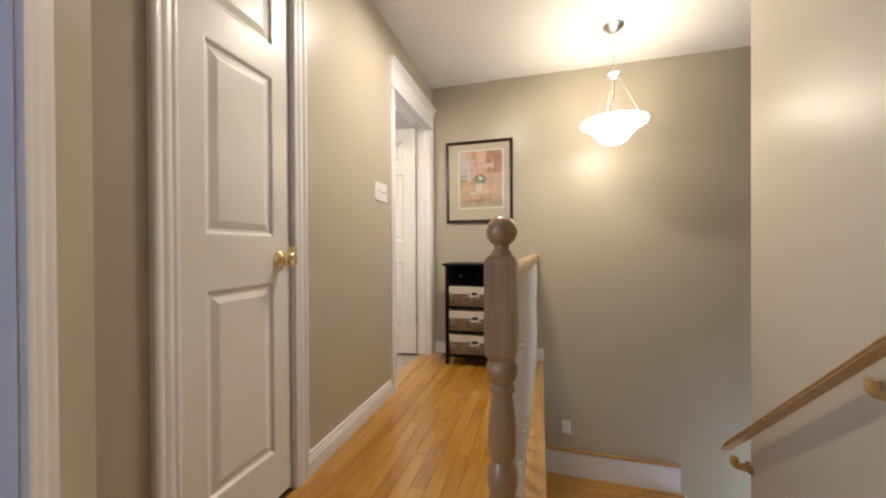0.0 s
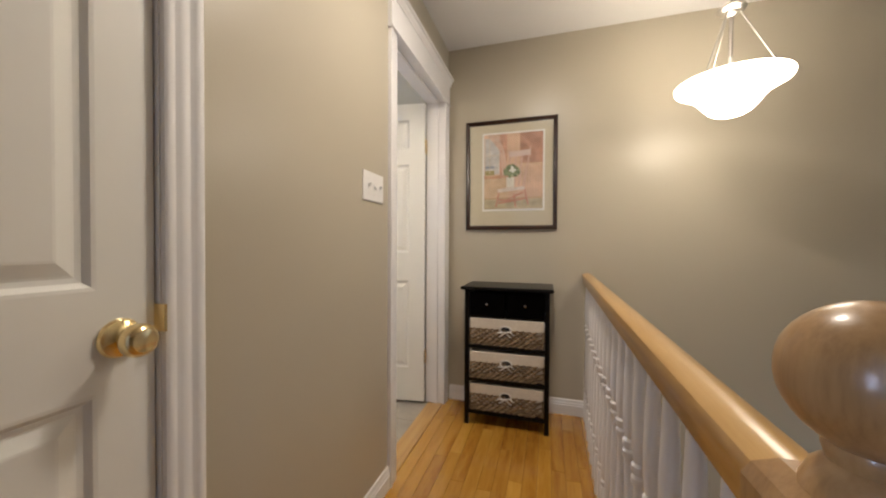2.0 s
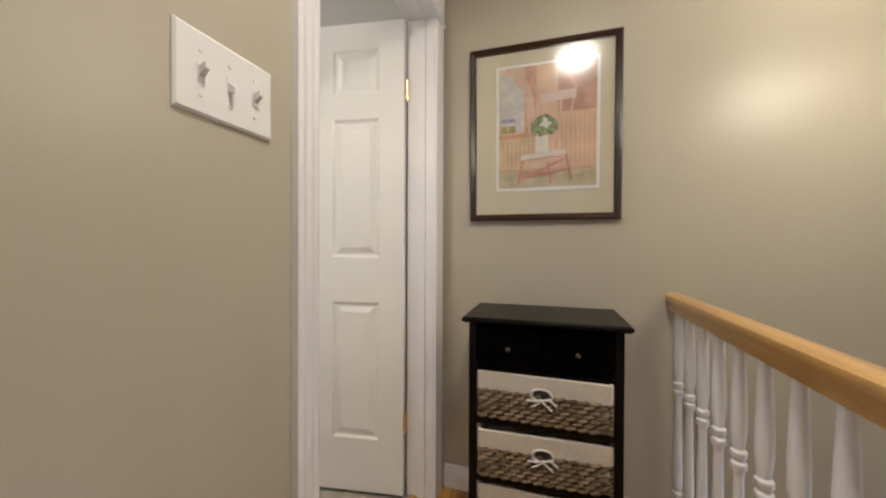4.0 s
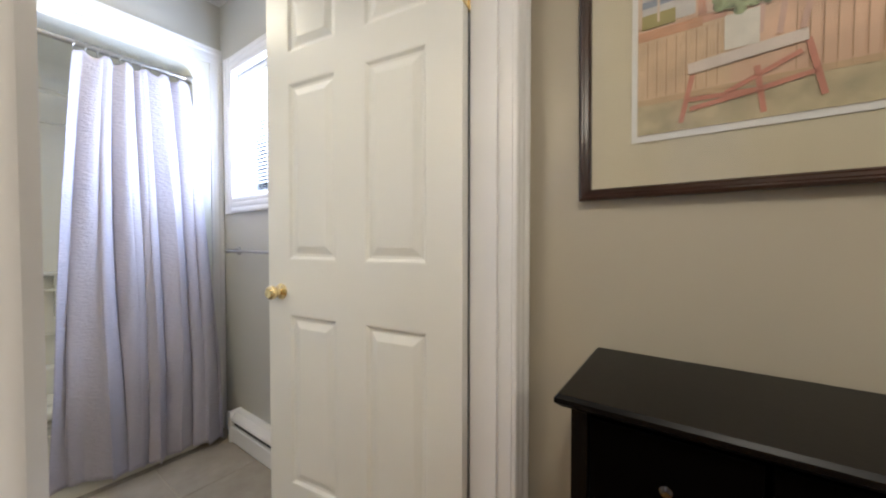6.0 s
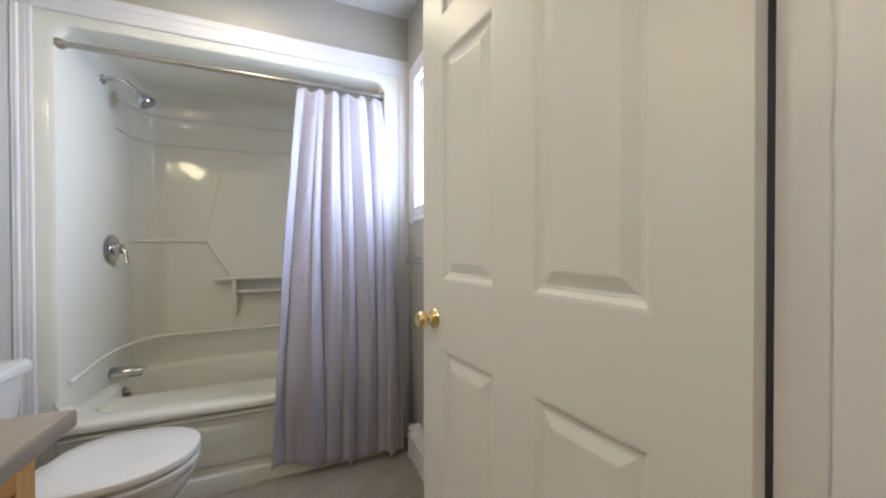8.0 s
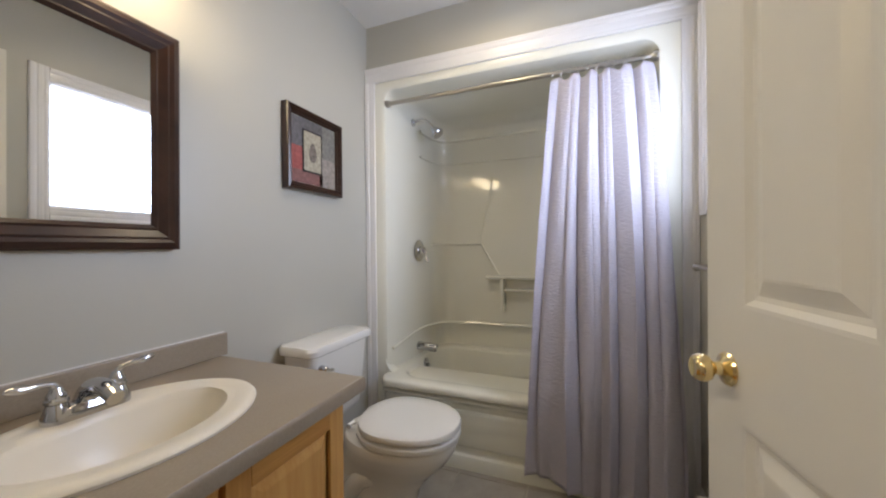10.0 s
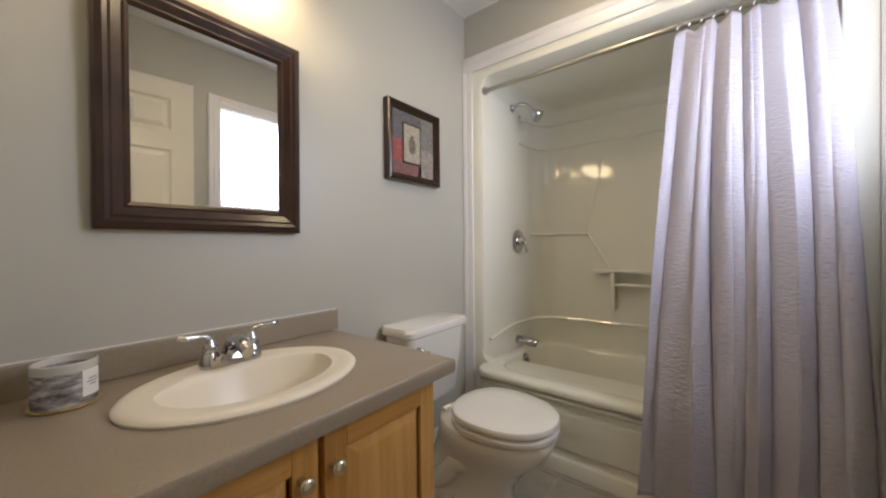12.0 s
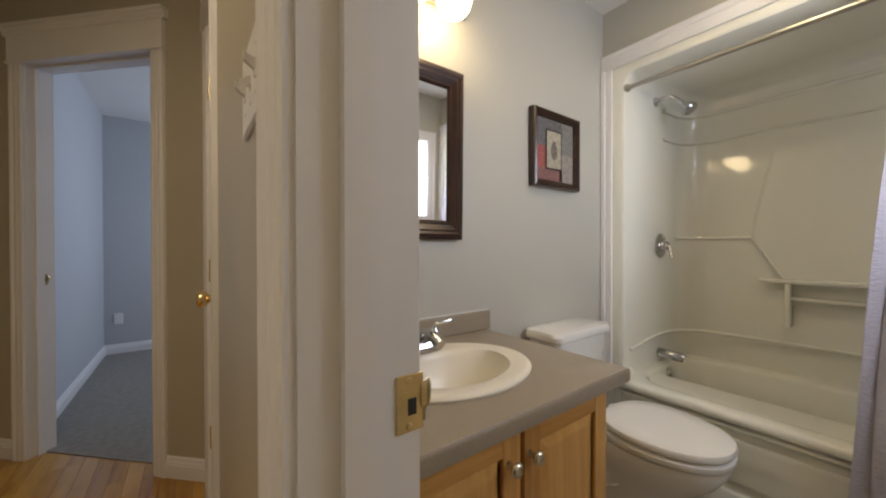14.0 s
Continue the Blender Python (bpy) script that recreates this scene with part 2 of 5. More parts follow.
def loft(bm, rings, caps=True, closed=True):
    """Join rings of equal length, each a list of points."""
    vr = [[bm.verts.new(p) for p in ring] for ring in rings]
    n = len(vr[0])
    for a, b in zip(vr, vr[1:]):
        for i in range(n if closed else n - 1):
            j = (i + 1) % n
            bm.faces.new((a[i], a[j], b[j], b[i]))
    if caps:
        bm.faces.new(list(reversed(vr[0])))
        bm.faces.new(vr[-1])
    return vr


def tube(bm, path, r, seg=10, taper=None):
    """A round bar along a list of points."""
    pts = [Vector(p) for p in path]
    rings = []
    up = Vector((0, 0, 1))
    for i, p in enumerate(pts):
        d = (pts[min(i + 1, len(pts) - 1)] - pts[max(i - 1, 0)]).normalized()
        ref = up if abs(d.dot(up)) < 0.95 else Vector((1, 0, 0))
        u = d.cross(ref).normalized()
        w = d.cross(u)
        rr = r if taper is None else r * taper[i]
        rings.append([p + u * rr * math.cos(2 * math.pi * k / seg) + w * rr * math.sin(2 * math.pi * k / seg) for k in range(seg)])
    loft(bm, rings)


def curve_points(pts, n=8):
    """A smooth line through points."""
    p = [Vector(q) for q in pts]
    p = [2 * p[0] - p[1]] + p + [2 * p[-1] - p[-2]]
    out = []
    for i in range(1, len(p) - 2):
        for k in range(n):
            t = k / n
            out.append(0.5 * ((2 * p[i]) + (p[i + 1] - p[i - 1]) * t + (2 * p[i - 1] - 5 * p[i] + 4 * p[i + 1] - p[i + 2]) * t * t
                              + (3 * p[i] - p[i - 1] - 3 * p[i + 1] + p[i + 2]) * t ** 3))
    out.append(p[-2])
    return out


def sweep(bm, profile, a, b, out, up):
    """A moulding: profile points (outward, upward) carried straight from a to b."""
    a, b, out, up = Vector(a), Vector(b), Vector(out), Vector(up)
    loft(bm, [[q + out * u + up * v for u, v in profile] for q in (a, b)])


def part(name, bm, material, parent=None, label="", smooth=False, kind="", m=None):
    bmesh.ops.recalc_face_normals(bm, faces=bm.faces)
    me = bpy.data.meshes.new(name)
    bm.to_mesh(me)
    bm.free()
    me.materials.append(material)
    if smooth:
        me.shade_smooth()
        me.set_sharp_from_angle(angle=radians(38))
    ob = new(name, me)
    if m is not None:
        ob.matrix_basis = m
    ob.parent = parent
    return tagged(ob, label, "", "", kind)


def thing(name, label, category, m=None, group="", kind=""):
    ob = new(name)
    ob.empty_display_size = 0.1
    if m is not None:
        ob.matrix_basis = m
    return tagged(ob, label, category, group, kind)


def boxes(name, material, *dims, parent=None, bevel=0.0, label="", kind=""):
    bm = bmesh.new()
    for d in dims:
        box(bm, *d, bevel=bevel)
    return part(name, bm, material, parent, label, kind=kind)


def structure(name, material, label, *dims, bevel=0.0):
    return boxes(name, material, *dims, bevel=bevel, label=label, kind="structure")


# ---- large structure ----
XM = (XL + XB) / 2
YJ0, YJ1 = DY0 - 0.02, DY1 + 0.02
structure("wall_hall_west", WALL, "beige painted wall between landing and bathroom",
          (XM, XL, 0.72, CY0 - 0.02, 0, H), (XM, XL, CY0 - 0.02, CY1 + 0.02, DOOR_H + 0.02, H), (XM, XL, CY1 + 0.02, YJ0, 0, H),
          (XM, XL, YJ0, YJ1, DOOR_H + 0.02, H), (XM, XL, YJ1, YF, 0, H))
structure("wall_bathroom_east", BATHWALL, "greige painted bathroom wall round the doorway",
          (XB, XM, YM, YJ0, 0, H), (XB, XM, YJ0, YJ1, DOOR_H + 0.02, H), (XB, XM, YJ1, YF, 0, H))
structure("wall_closet", WALL, "plain back of the small closet",
          (XB - 0.5, XM, YM - 0.12, YM - 0.06, 0, H), (XB - 0.56, XB - 0.5, 0.72, YM - 0.06, 0, H))
structure("wall_north", WALL, "beige painted wall over the stair landing",
          (XL, 2.30, YF, YF + 0.16, -2.9, H), (XB, XL, YF + 0.001, YF + 0.16, 0, H))
structure("wall_bathroom_mirror", BATHWALL, "greige painted bathroom wall with the mirror", (-3.95, XB, YM - 0.06, YM, 0, H))
WX0, WX1, WZ0, WZ1 = -2.84, -2.225, 1.325, 2.03
structure("wall_bathroom_window", BATHWALL, "greige painted bathroom wall with the window",
          (-3.95, WX0, YF, YF + 0.16, 0, H), (WX1, XB, YF, YF + 0.16, 0, H), (WX0, WX1, YF, YF + 0.16, 0, WZ0), (WX0, WX1, YF, YF + 0.16, WZ1, H))
structure("wall_bathroom_west", BATHWALL, "greige painted wall above the tub surround", (-3.95, XT - 0.004, YM, YF, 2.098, H), (-3.95, -3.90, YM, YF, 0, 2.098))
structure("wall_stair", WALL, "beige painted wall beside the stairs", (XR, XR + 0.12, -1.5, 2.45, -2.9, H))
structure("wall_stair_below", WALL, "beige painted wall under the landing edge", (-0.24, -0.16, 1.15, YF, -2.9, -0.03))
structure("wall_lower_flight", WALL, "beige walls enclosing the lower stairs", (XR + 0.12, 2.30, 2.33, 2.45, -2.9, H), (2.30, 2.42, 2.33, YF + 0.16, -2.9, H))
structure("wall_south", WALL, "plain wall at the back of the landing", (-0.165, XR, -1.5, -1.38, 0, H), (-0.225, -0.165, -1.5, -0.09, 0, H))

# slanted wall with the bedroom doorway: s runs along it, n out of it into the hall
SLANT = pose(XL, DIAG, 0, 0, 0, -45)
S0, S1 = 0.298, 1.060


def slanted(name, material, label, *dims):
    ob = structure(name, material, label, *dims)
    ob.matrix_basis = SLANT
    return ob


slanted("wall_slanted", WALL, "beige painted slanted wall round the bedroom doorway",
        (0, S0 - 0.02, -0.06, 0, 0, H), (S0 - 0.02, S1 + 0.02, -0.06, 0, DOOR_H + 0.02, H), (S1 + 0.02, 1.35, -0.06, 0, 0, H))
slanted("wall_slanted_bedroom", BEDWALL, "grey painted bedroom side of the slanted wall",
        (-0.25, S0 - 0.02, -0.12, -0.06, 0, H), (S0 - 0.02, S1 + 0.02, -0.12, -0.06, DOOR_H + 0.02, H), (S1 + 0.02, 1.20, -0.12, -0.06, 0, H))
structure("wall_bedroom", BEDWALL, "grey painted bedroom walls",
          (-0.35, -0.26, -2.2, -0.20, 0, H), (-2.7, -0.26, -2.2, -2.11, 0, H), (-2.7, -2.6, -2.11, 1.2, 0, H), (-2.6, XB - 0.57, 1.1, 1.2, 0, H), (XB - 0.56, XM, 0.66, 0.72, 0, H))
structure("ceiling", CEIL, "white painted ceiling over the landing and stairs", (-0.225, 2.42, -1.5, YF, H, H + 0.1), (XL, -0.225, DIAG - 1.2, YF, H, H + 0.1))
structure("ceiling_bathroom", CEIL, "white painted bathroom ceiling", (-3.95, XL, YM - 0.12, YF, H, H + 0.1))
structure("ceiling_bedroom", CEIL, "white painted bedroom ceiling", (-2.7, XL, -2.2, YM - 0.12, H, H + 0.1), (XL, -0.225, -2.2, DIAG - 1.2, H, H + 0.1))

structure("subfloor", plain("subfloor_wood", (0.10, 0.05, 0.02), 0.6, var=0.1), "dark joints under the oak strip floor",
          (XL, -0.16, 1.20, YF, -0.22, -0.012), (XL - 0.06, XL, DY0, DY1, -0.22, -0.012), (XL - 0.06, XL, CY0 - 0.02, CY1 + 0.02, -0.22, -0.003), (-0.16, XR, -1.5, 1.20, -0.22, -0.012))
bm = bmesh.new()
loft(bm, [[(XL, DIAG - 0.05, z), (-0.16, DIAG - 1.01, z), (-0.16, 1.20, z), (XL, 1.20, z)] for z in (-0.22, -0.012)])
part("subfloor", bm, bpy.data.materials["subfloor_wood"], label="dark joints under the oak strip floor", kind="structure")
structure("floor_bathroom", GROUT, "pale grout bed of the bathroom floor", (-3.95, XB + 0.035, YM, YF, -0.1, -0.003))
bm = bmesh.new()
edge = DIAG + XL - 0.10
loft(bm, [[(-2.7, -2.2, z), (-0.26, -2.2, z), (-0.26, edge + 0.26, z), (XL - 0.06, edge - XL + 0.06, z), (XL - 0.06, 1.2, z), (-2.7, 1.2, z)] for z in (-0.1, 0.004)])
part("carpet_bedroom", bm, CARPET, label="grey cut pile bedroom carpet", kind="structure")

# outside
structure("ground", plain("lawn", (0.06, 0.10, 0.03), 0.9, var=0.3, scale=0.5), "green lawn outside", (-300, 300, -300, 300, -3.2, -3.0))

# ---- stairs ----
TREAD = 0.25
Y_TOP = 1.35
stair_flight = thing("stair_flight", "upper oak stair flight with white risers beside the wall", "stairs", kind="structure")
for i in range(5):
    z = LAND / 5 * (i + 1)
    boxes("riser", TRIM, (-0.16, XR, Y_TOP + TREAD * i - 0.02, Y_TOP + TREAD * i, z, z - LAND / 5 - 0.028), parent=stair_flight)
    if i < 4:
        boxes("tread", OAKX, (-0.16, XR, Y_TOP + TREAD * i, Y_TOP + TREAD * (i + 1) + 0.025, z - 0.028, z), parent=stair_flight, bevel=0.006)
lower_flight = thing("stair_flight", "lower oak stair flight descending from the landing", "stairs", kind="structure")
for i in range(6):
    z = LAND - 0.18 * (i + 1)
    boxes("riser", TRIM, (0.875 + TREAD * i - 0.02, 0.875 + TREAD * i, 2.45, YF, z, z + 0.152), parent=lower_flight)
    boxes("tread", OAKX, (0.875 + TREAD * i, 0.875 + TREAD * (i + 1) + 0.025, 2.45, YF, z - 0.028, z), parent=lower_flight, bevel=0.006)
structure("landing_base", plain("landing_base_wood", (0.10, 0.05, 0.02), 0.6), "dark joints under the landing strips", (-0.16, 0.875, 2.33, YF, LAND - 0.2, LAND - 0.012))
structure("floor_below", OAKX, "dim oak floor below the stairs", (-0.24, 2.42, 1.1, YF, -2.95, -2.9))

# skirting boards
BASE = [(0, 0), (0.014, 0), (0.014, 0.062), (0.011, 0.066), (0.012, 0.072), (0.008, 0.082), (0.007, 0.094), (0.003, 0.1), (0, 0.1)]


def baseboard(a, b, out, label="white painted moulded baseboard"):
    bm = bmesh.new()
    sweep(bm, BASE, (*a, 0), (*b, 0), (*out, 0), (0, 0, 1))
    return part("baseboard", bm, TRIM, label=label, kind="structure")


baseboard((XL, CY1 + 0.08), (XL, DY0 - 0.075), (1, 0))
baseboard((XL, DIAG), (XL, CY0 - 0.08), (1, 0))
baseboard((XL + 0.02, YF), (-0.135, YF), (0, -1))
baseboard((XR, -1.38), (XR, Y_TOP - 0.02), (-1, 0))
baseboard((-0.165, -1.38), (XR, -1.38), (0, 1))
q = math.sqrt(0.5)
for s0, s1 in ((0, S0 - 0.075), (S1 + 0.075, 1.35)):
    baseboard((XL + s0 * q, DIAG - s0 * q), (XL + s1 * q, DIAG - s1 * q), (q, q))
baseboard((-0.35, -0.32), (-0.35, -2.11), (-1, 0))
baseboard((-2.6, -2.11), (-0.35, -2.11), (0, 1))
baseboard((-2.03, YM), (XT + 0.024, YM), (0, 1))
baseboard((-2.80, YF), (XT + 0.024, YF), (0, -1))

# skirt beside the landing, with its oak cap
structure("stair_skirt", TRIM, "white painted skirt board beside the landing", (-0.16, 0.875, YF - 0.018, YF, LAND, LAND + 0.20))
structure("stair_skirt_cap", RAILWOOD, "thin oak cap on the skirt board", (-0.16, 0.875, YF - 0.026, YF, LAND + 0.20, LAND + 0.213))
bm = bmesh.new()
loft(bm, [[(0.875, y, LAND + 0.0), (2.3, y, LAND - 1.03), (2.3, y, LAND - 1.23), (0.875, y, LAND - 0.2)] for y in (YF - 0.018, YF)])
part("stair_skirt", bm, TRIM, label="white sloping skirt board of the lower stairs", kind="structure")
structure("trim_landing_face", TRIM, "white board under the landing edge", (-0.16, -0.148, 1.35, YF, -0.24, -0.022), (-0.16, XR, Y_TOP - 0.02, Y_TOP - 0.008, -0.2, -0.022))
structure("floor_nosing", RAILWOOD, "rounded oak nosing along the floor edge", (-0.236, -0.140, 1.20, YF - 0.02, -0.02, 0.004), (-0.132, XR, 1.27, Y_TOP + 0.005, -0.02, 0.003), bevel=0.004)

# ---- door trim ----
CASING = [(0, 0), (0.010, 0), (0.013, 0.004), (0.0135, 0.013), (0.0118, 0.017), (0.0118, 0.020), (0.0148, 0.025), (0.0155, 0.039),
          (0.0135, 0.044), (0.0138, 0.047), (0.0178, 0.053), (0.0195, 0.059), (0.0195, 0.067), (0.016, 0.072), (0, 0.072)]
CROWN = [(0, 0), (0.024, 0), (0.026, 0.006), (0.022, 0.012), (0.030, 0.022), (0.034, 0.032), (0.044, 0.036), (0.044, 0.05), (0, 0.05)]


def door_trim(m, w, thick=0.12, h=DOOR_H, label="white painted fluted door casing with a crowned header", right=0.075, depth_of_stop=0.07, cut_right=0.02):
    """Jamb, stops, casing and header round a doorway: x along the wall, y out of it, from the wall's face."""
    t = thing("door_casing", label, "door casing", m, kind="structure")
    boxes("jamb", TRIM, (-0.02, 0, -thick, 0.0, 0, h), (w, w + 0.02, -thick, 0.0, 0, h), (-0.02, w + 0.02, -thick, 0.0, h, h + 0.02), parent=t)
    if depth_of_stop:
        boxes("door_stop", TRIM, (0, 0.011, -depth_of_stop, -depth_of_stop + 0.033, 0, h), (w - 0.011, w, -depth_of_stop, -depth_of_stop + 0.033, 0, h), (0.011, w - 0.011, -depth_of_stop, -depth_of_stop + 0.033, h - 0.011, h), parent=t)
    for side, x, d in (("L", -0.003, -1), ("R", w + 0.003, 1)):
        bm = bmesh.new()
        k = 1.0 if side == "L" else right / 0.075
        sweep(bm, [(u, v * k) for u, v in CASING], (x, 0, 0), (x, 0, h + 0.004), (0, 1, 0), (d, 0, 0))
        part("casing_board", bm, TRIM, t, smooth=True)
    rr = w + right + (cut_right if right > 0.06 else 0.0)
    boxes("header_board", TRIM, (-0.078, min(rr, w + right + 0.004), 0, 0.020, h + 0.004, h + 0.135), parent=t)
    boxes("header_bead", TRIM, (-0.084, min(rr, w + right + 0.008), 0, 0.027, h - 0.006, h + 0.006), parent=t, bevel=0.003)
    bm = bmesh.new()
    sweep(bm, CROWN, (-0.098, 0, h + 0.135), (w + right + (0.022 if right > 0.06 else 0.0), 0, h + 0.135), (0, 1, 0), (0, 0, 1))
    part("header_crown", bm, TRIM, t)
    return t


def door_trim_west(y0, y1, left_w, **k):
    # x runs towards -y here, so the doorway's far side is at x = 0
    return door_trim(pose(XL, y1, 0, 0, 0, -90), y1 - y0, **k)


door_trim_west(DY0, DY1, 0.075)
door_trim_west(CY0, CY1, 0.075, thick=0.12)
door_trim(SLANT @ pose(S0, 0, 0), S1 - S0)


# ---- doors ----
def panel_door(name, m, w, h, cols, rows, label, knob_x, knob_z=0.925, thick=0.035, hinge_side=0, hinge_z=(0.24, 1.78), flip=1):
    """A moulded panel door: x along it from the hinge, y through it, z up."""
    door = thing(name, label, "door", m, kind="structure")
    xs = sorted({0, w, *[c for col in cols for c in col]})
    zs = sorted({0.012, h, *[r for row in rows for r in row]})
    bm = bmesh.new()
    for xa, xb in zip(xs, xs[1:]):
        for za, zb in zip(zs, zs[1:]):
            if (xa, xb) in cols and (za, zb) in rows:
                continue
            for y in (-thick / 2, thick / 2):
                bm.faces.new([bm.verts.new(p) for p in ((xa, y, za), (xb, y, za), (xb, y, zb), (xa, y, zb))])
    y0, y1 = -thick / 2, thick / 2
    for (ax, az), (bx, bz) in (((0, 0.012), (w, 0.012)), ((w, 0.012), (w, h)), ((w, h), (0, h)), ((0, h), (0, 0.012))):
        bm.faces.new([bm.verts.new(p) for p in ((ax, y0, az), (bx, y0, bz), (bx, y1, bz), (ax, y1, az))])
    bmesh.ops.remove_doubles(bm, verts=bm.verts, dist=1e-5)
    part("door_leaf", bm, DOORPAINT, door)
    steps = ((0, 0), (0.006, 0.001), (0.014, 0.009), (0.022, 0.010), (0.026, 0.009), (0.046, 0.002), (0.050, 0.0015))
    for xa, xb in cols:
        for za, zb in rows:
            bm = bmesh.new()
            for s in (-1, 1):
                rings = []
                for inset, depth in steps:
                    y = s * (thick / 2 - depth)
                    rings.append([(xa + inset, y, za + inset), (xb - inset, y, za + inset), (xb - inset, y, zb - inset), (xa + inset, y, zb - inset)])
                vr = loft(bm, rings, caps=False)
                bm.faces.new(vr[-1])
            part("door_panel", bm, DOORPAINT, door)
    for s in (-1, 1):
        k = part("door_knob", knob_mesh(), BRASS, door, "polished brass knob and rose", True,
                 m=Matrix.Translation((knob_x, s * thick / 2, knob_z)) @ Euler((radians(-90 * s), 0, 0)).to_matrix().to_4x4() @ Matrix.Scale(0.86 if w > 0.6 else 1.0, 4))
    for z in hinge_z:
        bm = bmesh.new()
        box(bm, -0.003, 0.0005, -thick / 2, thick / 2, z, z + 0.09)
        tube(bm, [(-0.003, flip * (thick / 2 + 0.007), z - 0.003), (-0.003, flip * (thick / 2 + 0.007), z + 0.093)], 0.0062, 10)
        part("hinge", bm, BRASS, door, "brass butt hinge", True)
    return door


def knob_mesh():
    bm = bmesh.new()
    lathe(bm, [(0, 0), (0.031, 0), (0.033, 0.003), (0.030, 0.008), (0.020, 0.011), (0.013, 0.016), (0.012, 0.026), (0.016, 0.031), (0.024, 0.036),
               (0.0275, 0.044), (0.0275, 0.052), (0.024, 0.060), (0.018, 0.0635), (0.014, 0.0625), (0, 0.061)], 28)
    return bm


ROWS6 = [(0.235, 0.835), (1.02, 1.625), (1.725, 1.925)]
W = 0.762
panel_door("door_1", pose(XB - 0.004, DY1 - 0.0195, 0.006, 0, 0, 188.2), W, 2.03, [(0.105, 0.325), (0.437, 0.657)], ROWS6,
           "open white six-panel bathroom door with brass knob", W - 0.068, 0.910, flip=-1, hinge_z=(0.27, 1.70))
wc = CY1 - CY0 - 0.006
panel_door("door_2", pose(XL - 0.010 - 0.0175, CY0 + 0.003, 0.006, 0, 0, 90), wc, 2.03, [(0.085, wc - 0.085)], [(0.190, 0.842), (1.008, 1.612), (1.725, 1.925)],
           "closed narrow white three-panel closet door with brass knob", wc - 0.055, flip=-1, hinge_z=(0.24, 0.95, 1.72))


def strike(m, label):
    bm = bmesh.new()
    box(bm, -0.013, 0.018, 0, 0.0025, -0.026, 0.032, bevel=0.001)
    for z in (-0.020, 0.026):
        lathe(bm, [(0.004, 0), (0.003, 0.0012), (0, 0.0014)], 10, pose(0.004, 0.0025, z, -90, 0, 0))
    tube(bm, [(-0.0135, 0.0005, -0.018), (-0.0135, 0.0005, 0.020)], 0.003, 8)
    s = part("strike_plate", bm, OLDBRASS, label=label, kind="structure", m=m)
    # dark patch on the uncut plate, coloured as the shade in a latch hole
    boxes("latch_hole_shade", DARK, (-0.0045, 0.0055, 0.0022, 0.0029, -0.009, 0.008), parent=s)
    bm = bmesh.new()
    tube(bm, curve_points([(-0.010, 0.001, 0.002), (-0.0165, 0.0015, 0.002), (-0.0225, -0.003, 0.002)], 4), 0.0035, 10)
    bmesh.ops.scale(bm, vec=(1, 1, 4.2), verts=bm.verts)
    part("strike_lip", bm, OLDBRASS, s, smooth=True)
    tagged(s, category="strike plate")


strike(pose(-1.230, DY0, 0.940), "dull brass strike plate on the bathroom jamb")
strike(SLANT @ pose(S1, -0.075, 0.925, 0, 0, 90), "small dull brass strike plate on the bedroom jamb")


# ---- railing ----
RX = -0.251
railing = thing("stair_railing", "oak handrail on white turned balusters beside the landing", "railing", pose(RX, 1.3, 0, 0, 0, -1.3))
RAILP = [(-0.021, -0.040), (0.021, -0.040), (0.021, -0.022), (0.027, -0.008), (0.030, 0.004), (0.027, 0.016), (0.016, 0.024), (0.0, 0.027),
         (-0.016, 0.024), (-0.027, 0.016), (-0.030, 0.004), (-0.027, -0.008), (-0.021, -0.022)]
bm = bmesh.new()
loft(bm, [[(u, y, z + v) for u, v in RAILP] for y, z in ((-0.010, 0.897), (2.045, 0.886))])
part("handrail", bm, RAILWOOD, railing, "varnished oak handrail", True)


def square(r, z):
    return [(-r, -r, z), (r, -r, z), (r, r, z), (-r, r, z)]


def baluster_mesh():
    bm = bmesh.new()
    a = 0.016
    loft(bm, [square(a, 0.004), square(a, 0.17), square(a * 0.8, 0.18)])
    lathe(bm, [(0.012, 0.178), (0.017, 0.19), (0.017, 0.20), (0.011, 0.205), (0.016, 0.22), (0.0165, 0.25), (0.011, 0.53), (0.012, 0.543), (0.017, 0.553),
               (0.017, 0.565), (0.012, 0.571), (0.017, 0.581), (0.017, 0.593), (0.012, 0.599), (0.0165, 0.64), (0.0165, 0.70), (0.011, 0.86)], 14)
    return bm


first = part("baluster", baluster_mesh(), TRIM, railing, "white turned baluster", True, m=pose(0, 0.13, 0))
for i in range(1, 18):
    b = new("baluster", first.data)
    b.parent = railing
    b.matrix_basis = pose(0, 0.13 + 0.109 * i, 0)
    tagged(b, "white turned baluster")

newel = thing("newel_post", "pale oak newel post with ball top beside the stairs", "newel post", pose(-0.264, 1.244, 0.006))
a = 0.0435
bm = bmesh.new()
loft(bm, [square(a, 0), square(a, 0.24), square(a * 0.78, 0.265)])
part("lower_block", bm, NEWELWOOD, newel)
bm = bmesh.new()
lathe(bm, [(r_, z_ + 0.040) for r_, z_ in [(0.028, 0.215), (0.034, 0.235), (0.041, 0.262), (0.043, 0.285), (0.040, 0.31), (0.030, 0.328), (0.027, 0.334), (0.034, 0.342), (0.038, 0.36), (0.040, 0.40), (0.037, 0.45), (0.031, 0.50),
           (0.028, 0.520), (0.034, 0.527), (0.036, 0.535), (0.033, 0.543), (0.028, 0.548), (0.036, 0.560), (0.043, 0.58), (0.043, 0.595), (0.037, 0.612), (0.026, 0.622)]], 28)
part("turned_shaft", bm, NEWELWOOD, newel, smooth=True)
bm = bmesh.new()
